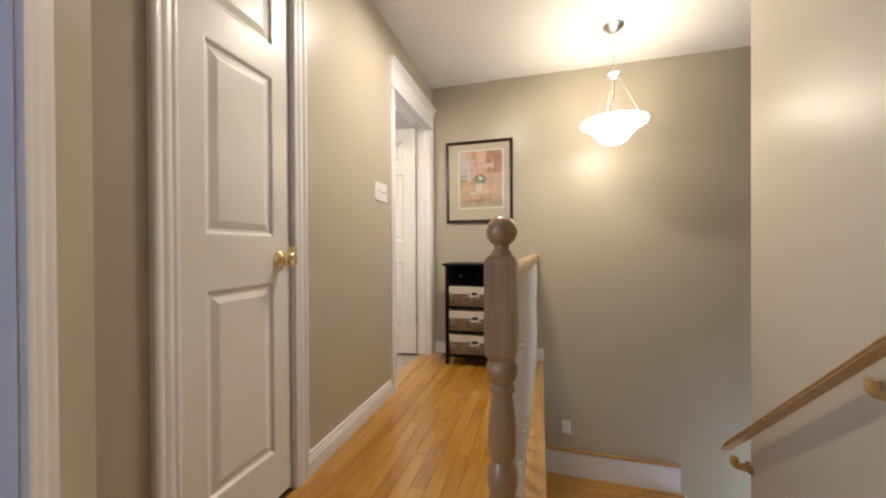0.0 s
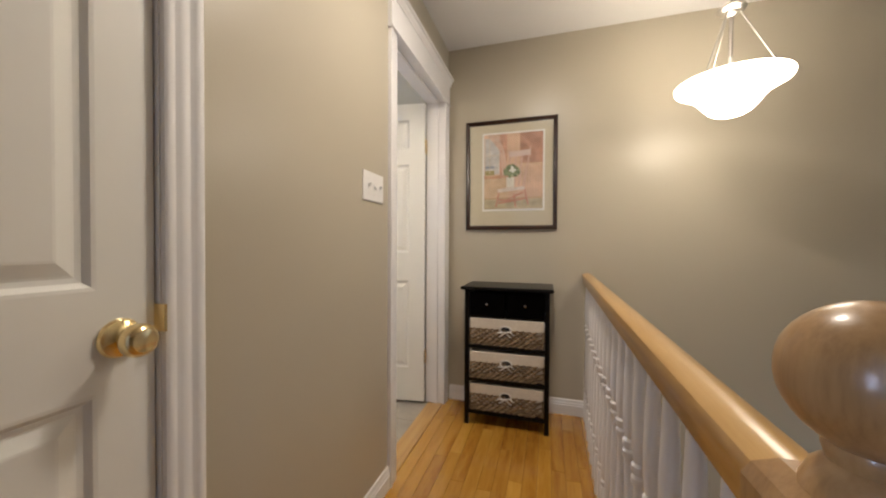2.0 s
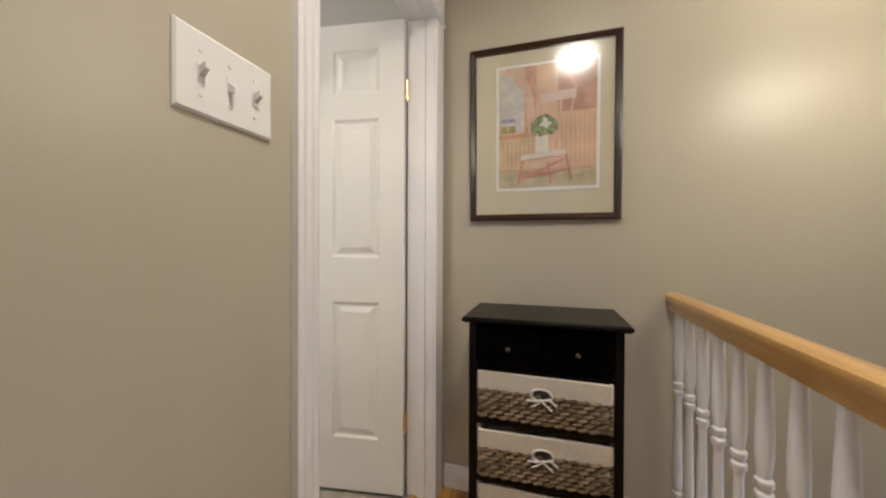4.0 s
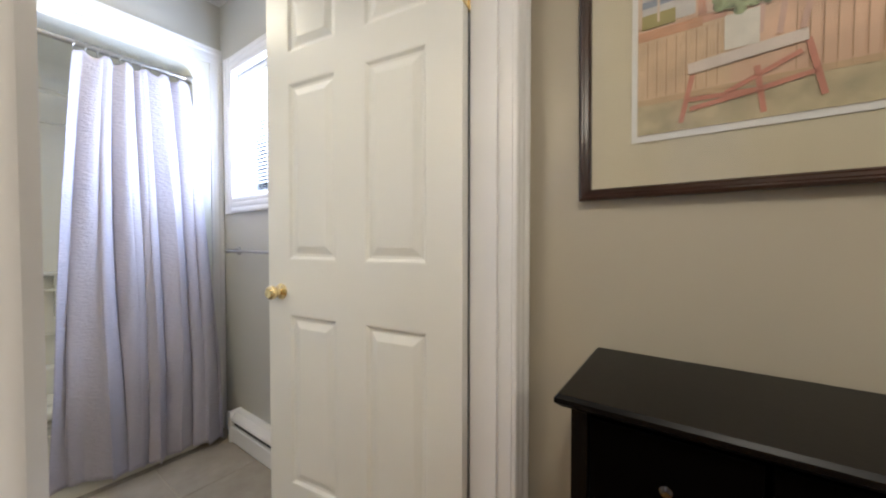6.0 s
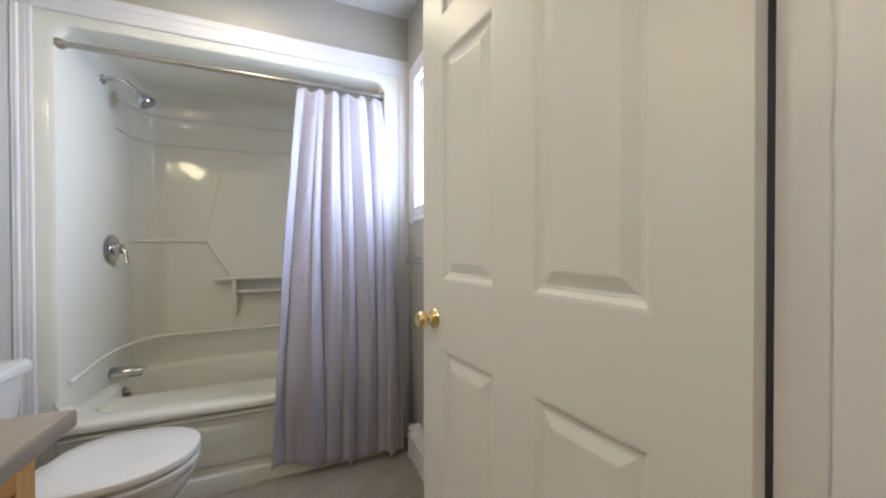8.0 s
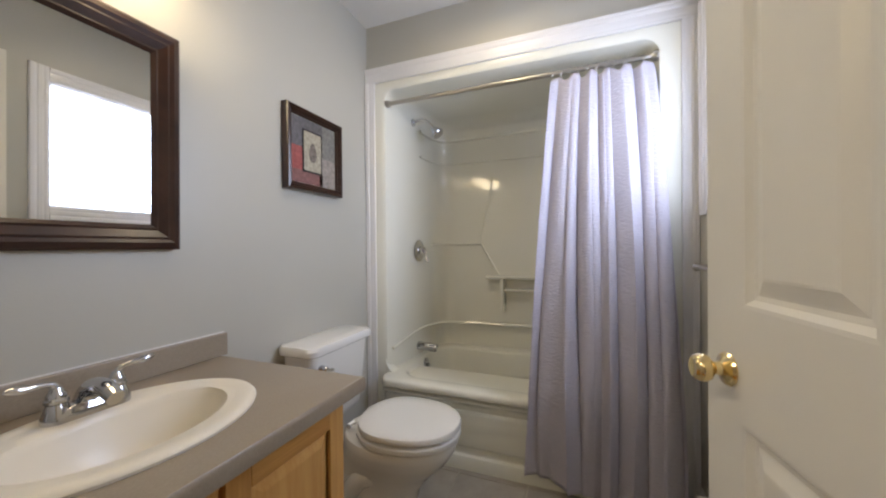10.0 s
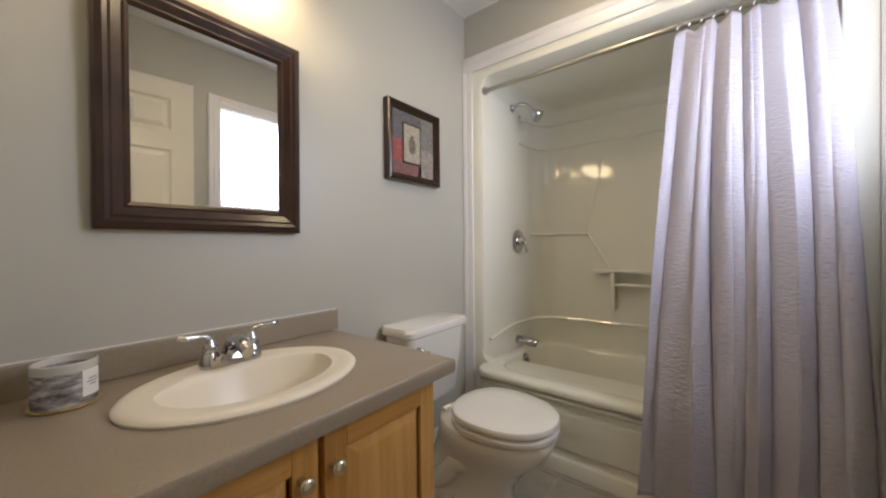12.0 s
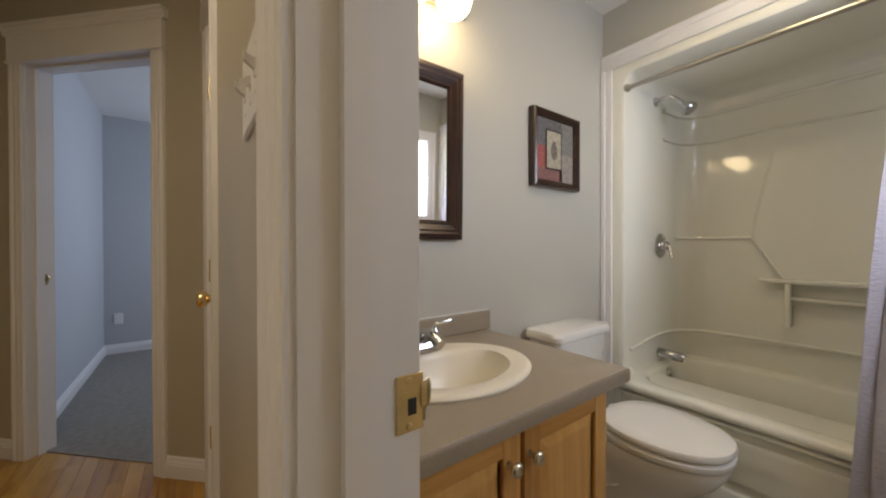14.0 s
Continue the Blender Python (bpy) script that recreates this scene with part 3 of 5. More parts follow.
loft(bm, [square(a * 0.62, 0.650), square(a * 0.93, 0.672), square(a, 0.696), square(a, 0.925), square(a * 0.9, 0.936), square(a * 0.66, 0.946)])
part("upper_block", bm, NEWELWOOD, newel)
bm = bmesh.new()
ball = [(0.032, 0.944), (0.027, 0.956), (0.020, 0.963), (0.022, 0.970)]
lathe(bm, ball + [(0.0435 * math.sin(t), 1.012 - 0.0435 * math.cos(t)) for t in np.linspace(0.5, 2.95, 18)] + [(0, 1.0557)], 32)
part("ball_finial", bm, NEWELWOOD, newel, smooth=True)

# rail on the stair wall
wall_rail = thing("wall_handrail", "varnished oak handrail on wooden brackets on the stair wall", "handrail", pose(0.83, 2.49, -0.10))
SL = 0.79 / 0.885
L = 1.55
bm = bmesh.new()
RP = [(-0.024, -0.092), (0.024, -0.092), (0.025, -0.036), (0.031, -0.018), (0.032, 0.010), (0.020, 0.027), (-0.020, 0.027), (-0.032, 0.010), (-0.031, -0.018), (-0.025, -0.036)]
loft(bm, [[(u, -y - v * 0.66, y * SL + v * 0.75) for u, v in RP] for y in (0, L)])
part("rail", bm, RAILWOOD, wall_rail, smooth=True)
for d in (0.035, 0.83, 1.48):
    bm = bmesh.new()
    y, z = -d, d * SL - 0.094
    tube(bm, curve_points([(0, y, z + 0.012), (0.002, y, z - 0.020), (0.03, y, z - 0.035), (0.069, y, z - 0.035)]), 0.019, 14, None)
    part("bracket", bm, RAILWOOD, wall_rail, "rounded wooden bracket", True)
    bm = bmesh.new()
    lathe(bm, [(0, 0), (0.030, 0), (0.030, 0.008), (0.024, 0.014), (0, 0.016)], 20, pose(0.07, y, z - 0.035, 0, -90, 0))
    part("rosette", bm, NEWELWOOD, wall_rail, smooth=True)

# ---- pendant ----
PX, PY = 0.312, 2.81
pendant = thing("pendant_lamp", "brushed nickel pendant with a lit white glass bowl over the stairs", "ceiling lamp", pose(PX, PY, H))
bm = bmesh.new()
lathe(bm, [(0, 0), (0.065, 0), (0.066, -0.006), (0.058, -0.012), (0.050, -0.016), (0.034, -0.034), (0.012, -0.040), (0, -0.042)], 32)
part("canopy", bm, NICKEL, pendant, smooth=True)
bm = bmesh.new()
for i in range(11):
    z = -0.042 - 0.0235 * i
    pts = [(0.006 * math.cos(t) * (1 if i % 2 else 0), 0.006 * math.cos(t) * (0 if i % 2 else 1), z - 0.014 + 0.015 * math.sin(t)) for t in np.linspace(0, 2 * math.pi, 11)]
    tube(bm, pts, 0.0016, 6)
part("chain", bm, NICKEL, pendant, smooth=True)
bm = bmesh.new()
lathe(bm, [(0, -0.295), (0.010, -0.297), (0.012, -0.312), (0.050, -0.318), (0.054, -0.326), (0.046, -0.334), (0.030, -0.338), (0.022, -0.350), (0.008, -0.356), (0.006, -0.60), (0, -0.602)], 28)
part("hub", bm, NICKEL, pendant, smooth=True)
for k in range(3):
    t = radians(100 + 120 * k)
    c, s = math.cos(t), math.sin(t)
    bm = bmesh.new()
    tube(bm, [(0.030 * c, 0.030 * s, -0.340), (0.168 * c, 0.168 * s, -0.628), (0.182 * c, 0.182 * s, -0.655)], 0.0038, 10)
    part("arm", bm, NICKEL, pendant, smooth=True)
    bm = bmesh.new()
    lathe(bm, [(0, 0), (0.007, 0), (0.009, 0.006), (0.006, 0.012), (0, 0.013)], 12, pose(0.178 * c, 0.178 * s, -0.665))
    part("thumb_nut", bm, NICKEL, pendant, smooth=True)
bm = bmesh.new()
out = [(0, -0.785), (0.03, -0.784), (0.055, -0.778), (0.078, -0.764), (0.100, -0.738), (0.124, -0.706), (0.150, -0.682), (0.180, -0.665), (0.203, -0.652), (0.206, -0.642)]
lathe(bm, out + [(0.200, -0.642), (0.176, -0.657), (0.146, -0.675), (0.118, -0.700), (0.09, -0.738), (0.06, -0.766), (0, -0.778)], 48)
part("glass_bowl", bm, GLOWBOWL, pendant, "lit white frosted glass bowl", True)

# hall ceiling lamp behind the start
hl = thing("ceiling_lamp", "small round lit ceiling lamp over the landing", "ceiling lamp", pose(-0.475, 2.08, H))
bm = bmesh.new()
lathe(bm, [(0, 0), (0.125, 0), (0.125, -0.02), (0, -0.02)], 32)
part("base_ring", bm, NICKEL, hl, smooth=True)
bm = bmesh.new()
lathe(bm, [(0.115, -0.02), (0.112, -0.034), (0.090, -0.052), (0.050, -0.064), (0, -0.067)], 32)
dome = part("dome", bm, GLOWDOME, hl, "lit white glass dome", True)

closet_strike = boxes("strike_plate", BRASS, (XL - 0.012, XL + 0.017, CY1 - 0.004, CY1 + 0.001, 0.930, 0.980), label="small brass strike plate on the closet jamb", kind="structure", bevel=0.0006)
tagged(closet_strike, category="strike plate")


# ---- bathroom ----
# tub and surround
AY0, AY1 = 1.812, 3.205     # opening of the surround
AZ1 = 2.050
RIM = 0.400


def rounded_arch(y0, y1, z0, z1, r, n=6):
    """An outline open downwards with rounded upper corners."""
    pts = [(y0, z0)]
    for k in range(n + 1):
        t = math.pi - k * math.pi / 2 / n
        pts.append((y0 + r + r * math.cos(t), z1 - r + r * math.sin(t)))
    for k in range(n + 1):
        t = math.pi / 2 - k * math.pi / 2 / n
        pts.append((y1 - r + r * math.cos(t), z1 - r + r * math.sin(t)))
    pts.append((y1, z0))
    return pts


tub = thing("bathtub_surround", "glossy white one-piece bathtub and shower surround", "bathtub", pose(XT, (YM + YF) / 2, 0))
back = -XT
TY = (YM + YF) / 2
bm = bmesh.new()
flange = []
inner = rounded_arch(AY0 - TY, AY1 - TY, RIM, AZ1, 0.07)
soft = rounded_arch(AY0 - TY - 0.018, AY1 - TY + 0.018, RIM, AZ1 + 0.018, 0.085)
outer = rounded_arch(YM + 0.003 - TY, YF - 0.003 - TY, RIM, 2.098, 0.0)
deep = rounded_arch(AY0 - TY + 0.01, AY1 - TY - 0.01, RIM, AZ1 - 0.004, 0.07)
rings = [[(0.0, y, z) for y, z in outer], [(0.006, y, z) for y, z in soft], [(-0.004, y, z) for y, z in inner], [(-0.03, y, z) for y, z in deep],]
for k in range(9):
    t = radians(90 * k / 8)
    side, lift = 0.048 + 0.15 * (1 - math.cos(t)), 0.010 + 0.05 * (1 - math.cos(t))
    rings.append([(-0.55 - 0.15 * math.sin(t), y, z) for y, z in rounded_arch(AY0 - TY + side, AY1 - TY - side, RIM, AZ1 - lift, 0.09)])
vr = loft(bm, rings, caps=False, closed=False)
bm.faces.new(vr[-1])
part("surround_wall", bm, ACRYLIC, tub, "glossy white moulded surround walls", True)
# ledge band, seat and soap shelf on the back wall
bm = bmesh.new()
path = curve_points([(-0.04, AY0 - TY + 0.02, 0.527), (-0.35, AY0 - TY + 0.045, 0.572), (-0.60, AY0 - TY + 0.12, 0.572), (-0.665, AY0 - TY + 0.33, 0.572),
                     (-0.672, 0.1, 0.572), (-0.665, AY1 - TY - 0.33, 0.572), (-0.60, AY1 - TY - 0.12, 0.572), (-0.04, AY1 - TY - 0.02, 0.57)], 6)
tube(bm, path, 0.010, 8)
part("ledge_band", bm, ACRYLIC, tub, smooth=True)
bm = bmesh.new()
wall_x = -0.695
PANEL = [((2.10, 1.15), (2.207, 1.15), (2.345, 0.905), (2.95, 0.905), (2.95, 1.70), (2.30, 1.62))]
for poly in PANEL:
    front = [(wall_x + 0.020, y - TY, z) for y, z in poly[1:]]
    rear = [(wall_x - 0.01, y - TY + (0.0), z) for y, z in poly[1:]]
    loft(bm, [rear, [(wall_x + 0.014, p[1], p[2]) for p in front], front])
part("back_panel", bm, ACRYLIC, tub)
bm = bmesh.new()
tube(bm, curve_points([(-0.55, AY0 - TY + 0.052, 1.15), (-0.655, AY0 - TY + 0.096, 1.15), (wall_x, AY0 - TY + 0.20, 1.15), (wall_x + 0.012, 2.225 - TY, 1.15)], 6), 0.009, 8)
box(bm, wall_x - 0.01, wall_x + 0.075, 2.25 - TY, 2.95 - TY, 0.900, 0.922, bevel=0.009)
part("shelf_ledge", bm, ACRYLIC, tub, smooth=True)
bm = bmesh.new()
tube(bm, [(wall_x + 0.018, y - TY, z) for y, z in ((2.347, 0.912), (2.207, 1.150), (2.225, 1.27), (2.298, 1.62))], 0.006, 8)
part("panel_bead", bm, ACRYLIC, tub, smooth=True)
bm = bmesh.new()
box(bm, wall_x - 0.01, wall_x + 0.068, 2.352 - TY, 2.376 - TY, 0.665, 0.902, bevel=0.009)
box(bm, wall_x - 0.01, wall_x + 0.068, 2.75 - TY, 2.78 - TY, 0.665, 0.902, bevel=0.009)
box(bm, wall_x - 0.01, wall_x + 0.055, 2.374 - TY, 2.752 - TY, 0.812, 0.828, bevel=0.005)
part("soap_niche", bm, ACRYLIC, tub, smooth=True)
bm = bmesh.new()
for z, r_ in ((1.752, 0.008), (1.925, 0.013)):
    tube(bm, curve_points([(-0.40, AY0 - TY + 0.040, z), (-0.55, AY0 - TY + 0.052, z), (-0.655, AY0 - TY + 0.096, z), (-0.698, AY0 - TY + 0.20, z), (-0.699, 0.0, z), (-0.698, AY1 - TY - 0.20, z)], 6), r_, 8)
part("upper_bead", bm, ACRYLIC, tub, smooth=True)


def basin_ring(x0, x1, y0, y1, z, r, n=8):
    pts = []
    for cx, cy, t0 in ((x1 - r, y1 - r, 0), (x0 + r, y1 - r, 90), (x0 + r, y0 + r, 180), (x1 - r, y0 + r, 270)):
        for k in range(n + 1):
            t = radians(t0 + 90 * k / n)
            pts.append((cx + r * math.cos(t), cy + r * math.sin(t), z))
    return pts


bm = bmesh.new()
ya, yb = 1.822 - TY, 3.196 - TY
xr = 0.118
loft(bm, [basin_ring(-0.73, xr - 0.016, ya, yb, RIM - 0.042, 0.05), basin_ring(-0.73, xr - 0.003, ya, yb, RIM - 0.038, 0.055), basin_ring(-0.73, xr, ya, yb, RIM - 0.030, 0.06),
          basin_ring(-0.73, xr - 0.001, ya, yb, RIM - 0.014, 0.06), basin_ring(-0.73, xr - 0.007, ya, yb, RIM - 0.005, 0.06), basin_ring(-0.73, xr - 0.020, ya, yb, RIM, 0.06),
          basin_ring(-0.615, xr - 0.085, AY0 - TY + 0.07, AY1 - TY - 0.06, RIM + 0.002, 0.14), basin_ring(-0.608, xr - 0.094, AY0 - TY + 0.078, AY1 - TY - 0.07, RIM - 0.003, 0.15),
          basin_ring(-0.600, xr - 0.102, AY0 - TY + 0.088, AY1 - TY - 0.08, RIM - 0.016, 0.15),
          basin_ring(-0.56, xr - 0.145, AY0 - TY + 0.14, AY1 - TY - 0.22, 0.09, 0.13), basin_ring(-0.52, xr - 0.18, AY0 - TY + 0.19, AY1 - TY - 0.27, 0.06, 0.1)], caps=False)
f = bm.verts[:]
bm.faces.new(f[-36:])
part("tub_basin", bm, ACRYLIC, tub, "glossy white tub basin and rim", True)
bm = bmesh.new()
loft(bm, [basin_ring(-0.25, xr + dx, ya + 0.004, yb - 0.004, z, 0.05) for dx, z in
          ((-0.006, 0.0), (-0.006, 0.056), (-0.011, 0.065), (-0.026, 0.069), (-0.032, 0.077), (-0.032, RIM - 0.090), (-0.028, RIM - 0.078), (-0.018, RIM - 0.071),
           (-0.012, RIM - 0.066), (-0.012, RIM - 0.058), (-0.020, RIM - 0.052), (-0.034, RIM - 0.050), (-0.034, RIM - 0.036))])
part("apron", bm, ACRYLIC, tub, "white tub apron", True)
# raised apron field with its swept lower corner
bm = bmesh.new()
swept = curve_points([(1.93, 0.290, 0), (2.03, 0.285, 0), (2.075, 0.245, 0), (2.105, 0.170, 0), (2.145, 0.125, 0), (2.22, 0.106, 0)], 5)
field = [(p.x - TY, p.y) for p in swept] + [(3.12 - TY, 0.106), (3.12 - TY, 0.290)]
cy = sum(p[0] for p in field) / len(field)
loft(bm, [[(xr - 0.034, y, z) for y, z in field], [(xr - 0.026, y, z) for y, z in field], [(xr - 0.0215, cy + (y - cy) * 0.99, 0.18 + (z - 0.18) * 0.93) for y, z in field],
          [(xr - 0.0205, cy + (y - cy) * 0.975, 0.18 + (z - 0.18) * 0.84) for y, z in field]])
part("apron_panel", bm, ACRYLIC, tub, smooth=True)
for y0, y1 in ((YM + 0.003 - TY, 1.83 - TY), (3.19 - TY, YF - 0.003 - TY)):
    boxes("side_flange", ACRYLIC, (-0.010, 0.0, y0, y1, 0, RIM + 0.004), parent=tub)
for y0, d in ((AY0 - TY - 0.004, 1), (AY1 - TY + 0.004, -1)):
    bm = bmesh.new()
    cove = [(y0, RIM - 0.02), (y0 + d * 0.062, RIM - 0.02)] + [(y0 + d * 0.062 * (1 - math.sin(t)), RIM + 0.075 - 0.075 * math.cos(t)) for t in np.linspace(0, math.pi / 2, 9)]
    loft(bm, [[(x - 0.0, y, z) for y, z in cove] for x in (-0.06, 0.002)] + [[(0.005, y - d * 0.002, z - 0.002) for y, z in cove]])
    part("corner_cove", bm, ACRYLIC, tub, smooth=True)

# moulding round the surround
trim = thing("trim_surround", "white painted moulding round the tub surround", "moulding", kind="structure")
MOULD = [(0, 0), (0.010, 0), (0.012, 0.010), (0.0115, 0.016), (0.0135, 0.026), (0.0145, 0.050), (0.0185, 0.056), (0.0205, 0.066), (0.0185, 0.070), (0.0215, 0.076), (0.021, 0.084), (0, 0.084)]
bm = bmesh.new()
sweep(bm, MOULD, (XT + 0.002, YM + 0.002, 2.096), (XT + 0.002, YF - 0.002, 2.096), (1, 0, 0), (0, 0, 1))
part("moulding_board", bm, TRIM, trim)
for y, d in ((YM + 0.060, -1), (YF - 0.060, 1)):
    bm = bmesh.new()
    sweep(bm, [(u, v * 0.68) for u, v in MOULD], (XT + 0.002, y, 0.0), (XT + 0.002, y, 2.096), (1, 0, 0), (0, d, 0))
    part("moulding_board", bm, TRIM, trim)

# shower fittings
WYF = AY0 + 0.022
shower = thing("wall_shower", "chrome shower head on a bent arm", "shower", pose(-3.30, WYF + 0.008, 1.960))
bm = bmesh.new()
lathe(bm, [(0, 0), (0.026, 0), (0.024, 0.006), (0.012, 0.012), (0, 0.012)], 20, pose(0, 0, 0, -90, 0, 0))
part("flange", bm, CHROME, shower, smooth=True)
bm = bmesh.new()
tube(bm, curve_points([(0, 0.0, 0), (0, 0.05, 0.010), (0, 0.095, 0.0), (0, 0.135, -0.040)]), 0.0100, 12)
part("shower_arm", bm, CHROME, shower, smooth=True)
bm = bmesh.new()
lathe(bm, [(0, 0), (0.012, 0), (0.014, -0.014), (0.013, -0.02), (0.022, -0.032), (0.037, -0.062), (0.041, -0.076), (0.037, -0.082), (0, -0.080)], 24, pose(0, 0.133, -0.038, 38, 0, 0))
part("spray_head", bm, CHROME, shower, smooth=True)
valve = thing("shower_valve", "round chrome shower valve with a lever handle", "shower valve", pose(-3.355, WYF + 0.016, 1.105))
bm = bmesh.new()
lathe(bm, [(0, 0), (0.072, 0), (0.074, 0.004), (0.068, 0.009), (0.030, 0.013), (0.028, 0.04), (0.022, 0.046), (0, 0.048)], 32, pose(0, 0, 0, -90, 0, 0))
part("escutcheon", bm, CHROME, valve, smooth=True)
bm = bmesh.new()
tube(bm, curve_points([(0, 0.042, 0.0), (0.005, 0.055, -0.02), (0.012, 0.062, -0.045), (0.02, 0.07, -0.075)]), 0.010, 12, None)
part("lever", bm, CHROME, valve, smooth=True)
spout = thing("tub_spout", "short chrome spout over the tub", "tub spout", pose(-3.345, WYF + 0.012, 0.456))
bm = bmesh.new()
tube(bm, curve_points([(0, 0, 0.004), (0, 0.05, 0.003), (0, 0.095, 0.0), (0, 0.124, -0.003), (0, 0.128, -0.004)], 5), 0.027, 20, [1.08] * 2 + [1.0] * 9 + [0.98 - 0.006 * i for i in range(8)] + [0.90, 0.6])
part("spout_body", bm, CHROME, spout, smooth=True)
drain = thing("overflow_plate", "round chrome tub overflow plate", "overflow plate", pose(-3.335, AY0 + 0.092, 0.348))
bm = bmesh.new()
lathe(bm, [(0, 0), (0.036, 0), (0.036, 0.006), (0.028, 0.013), (0, 0.014)], 24, pose(0, 0, 0, -80, 0, 0))
part("cover", bm, CHROME, drain, smooth=True)
bm = bmesh.new()
box(bm, -0.006, 0.006, 0.012, 0.03, -0.02, 0.004, bevel=0.003)
part("lever", bm, CHROME, drain, smooth=True)

# curtain rod, rings, curtain
rod = thing("curtain_rod", "brushed metal shower curtain rod with round end cups", "curtain rod", pose(-3.005, TY, 1.975))
bm = bmesh.new()
tube(bm, [(0, AY0 - TY + 0.004, 0), (0, AY1 - TY - 0.004, 0)], 0.0125, 16)
part("rod_tube", bm, NICKEL, rod, smooth=True)
for s, y in ((1, AY0 - TY + 0.001), (-1, AY1 - TY - 0.001)):
    bm = bmesh.new()
    lathe(bm, [(0, 0), (0.022, 0), (0.022, 0.012), (0.018, 0.022), (0.014, 0.028), (0, 0.028)], 20, pose(0, y, 0, -90 * s, 0, 0))
    part("end_cup", bm, NICKEL, rod, smooth=True)

curtain = thing("shower_curtain", "gathered pale lilac-white seersucker shower curtain hanging outside the tub", "shower curtain", pose(-2.973, 3.0, 0))
bm = bmesh.new()
NU, NV = 200, 90
grid = []
for j in range(NV + 1):
    v = j / NV
    z = 1.935 - 1.885 * v
    row = []
    ya, yb = 2.745 - 0.105 * v ** 0.8, 3.185 + 0.095 * v ** 0.7
    xc = -3.030 + 0.155 * min(1, (v / 0.78)) ** 1.1
    amp = 0.014 + 0.026 * min(1, v * 1.5)
    for i in range(NU + 1):
        u = i / NU
        ph = 2 * math.pi * 6.0 * (u + 0.030 * math.sin(11 * u + 1.0) + 0.016 * math.sin(23 * u + 0.6) + 0.022 * v * math.sin(8 * u + 2.2 * v) + 0.034 * v * math.sin(5.2 * u + 2.4 * v + 0.4))
        w_ = 0.58 + 0.36 * math.sin(17 * u + 3.4 * v + 0.8) + 0.14 * math.sin(31 * u - 5 * v)
        f = w_ * math.sin(ph) + 0.22 * math.sin(2 * ph + 0.7 + 2.5 * v) + 0.30 * math.sin(0.5 * ph + 2.6 * v + 1) * v
        g = 0.010 * (0.4 + v) * math.sin(2 * ph)
        zz = z - 0.012 * math.cos(2 * math.pi * 6 * u) * (1 - v) ** 8 + (0.022 - 0.050 * u + 0.008 * math.sin(9 * u + 1)) * v ** 6
        row.append(bm.verts.new((xc + amp * f + 3.03, ya + (yb - ya) * u + g - 3.0, zz)))
    grid.append(row)
for a, b in zip(grid, grid[1:]):
    for i in range(NU):
        bm.faces.new((a[i], a[i + 1], b[i + 1], b[i]))
cl = part("cloth", bm, CLOTH, curtain, smooth=True)
so = cl.modifiers.new("thickness", "SOLIDIFY")
so.thickness = 0.0012
for k in range(12):
    bm = bmesh.new()
    y = 2.755 + 0.43 * k / 11 - 3.0
    tube(bm, [(-0.032 + 0.019 * math.cos(t), y + 0.004 * math.sin(2 * t), 1.968 + 0.024 * math.sin(t)) for t in np.linspace(0, 2 * math.pi, 13)], 0.0018, 6)
    part("curtain_ring", bm, NICKEL, curtain, smooth=True)

# window
window = thing("window_1", "small white-cased bathroom window with a raised blind", "window", pose((WX0 + WX1) / 2, YF, WZ0), kind="structure")
hw = (WX1 - WX0) / 2
wh = WZ1 - WZ0
bm = bmesh.new()
box(bm, -hw, hw, 0.0, 0.15, 0.0, 0.012)
box(bm, -hw, hw, 0.0, 0.15, wh - 0.012, wh)
box(bm, -hw, -hw + 0.012, 0.0, 0.15, 0.012, wh - 0.012)
box(bm, hw - 0.012, hw, 0.0, 0.15, 0.012, wh - 0.012)
part("window_frame", bm, TRIM, window)
bm = bmesh.new()
for a0, a1, b0, b1 in ((-hw + 0.012, -hw + 0.05, 0.012, wh - 0.012), (hw - 0.05, hw - 0.012, 0.012, wh - 0.012), (-hw + 0.05, hw - 0.05, 0.012, 0.05), (-hw + 0.05, hw - 0.05, wh - 0.05, wh - 0.012)):
    box(bm, a0, a1, 0.085, 0.12, b0, b1)
part("sash", bm, PLASTIC, window)
pane = boxes("pane", GLASS, (-hw + 0.05, hw - 0.05, 0.10, 0.104, 0.05, wh - 0.05), parent=window)
pane.visible_shadow = False
for sgn in (-1, 1):
    bm = bmesh.new()
    sweep(bm, [(u, v * 1.1) for u, v in CASING], (sgn * (hw - 0.004), 0, -0.078), (sgn * (hw - 0.004), 0, wh + 0.078), (0, -1, 0), (sgn, 0, 0))
    part("casing_board", bm, TRIM, window)
for z, d in ((0.004, -1), (wh - 0.004, 1)):
    bm = bmesh.new()
    sweep(bm, [(u * 0.98, v * 1.1) for u, v in CASING], (-hw + 0.005, 0, z), (hw - 0.005, 0, z), (0, -1, 0), (0, 0, d))
    part("casing_board", bm, TRIM, window)
boxes("sash_latch", NICKEL, (-0.03, 0.03, 0.072, 0.085, 0.022, 0.034), parent=window, bevel=0.003)
blind = thing("window_blind", "white horizontal slat blind hanging in the bathroom window", "blind", pose((WX0 + WX1) / 2, YF + 0.045, WZ0))
boxes("headrail", PLASTIC, (-hw + 0.015, hw - 0.015, -0.018, 0.018, wh - 0.045, wh - 0.013), parent=blind, bevel=0.003)
slat_mesh = None
n_slats = 30
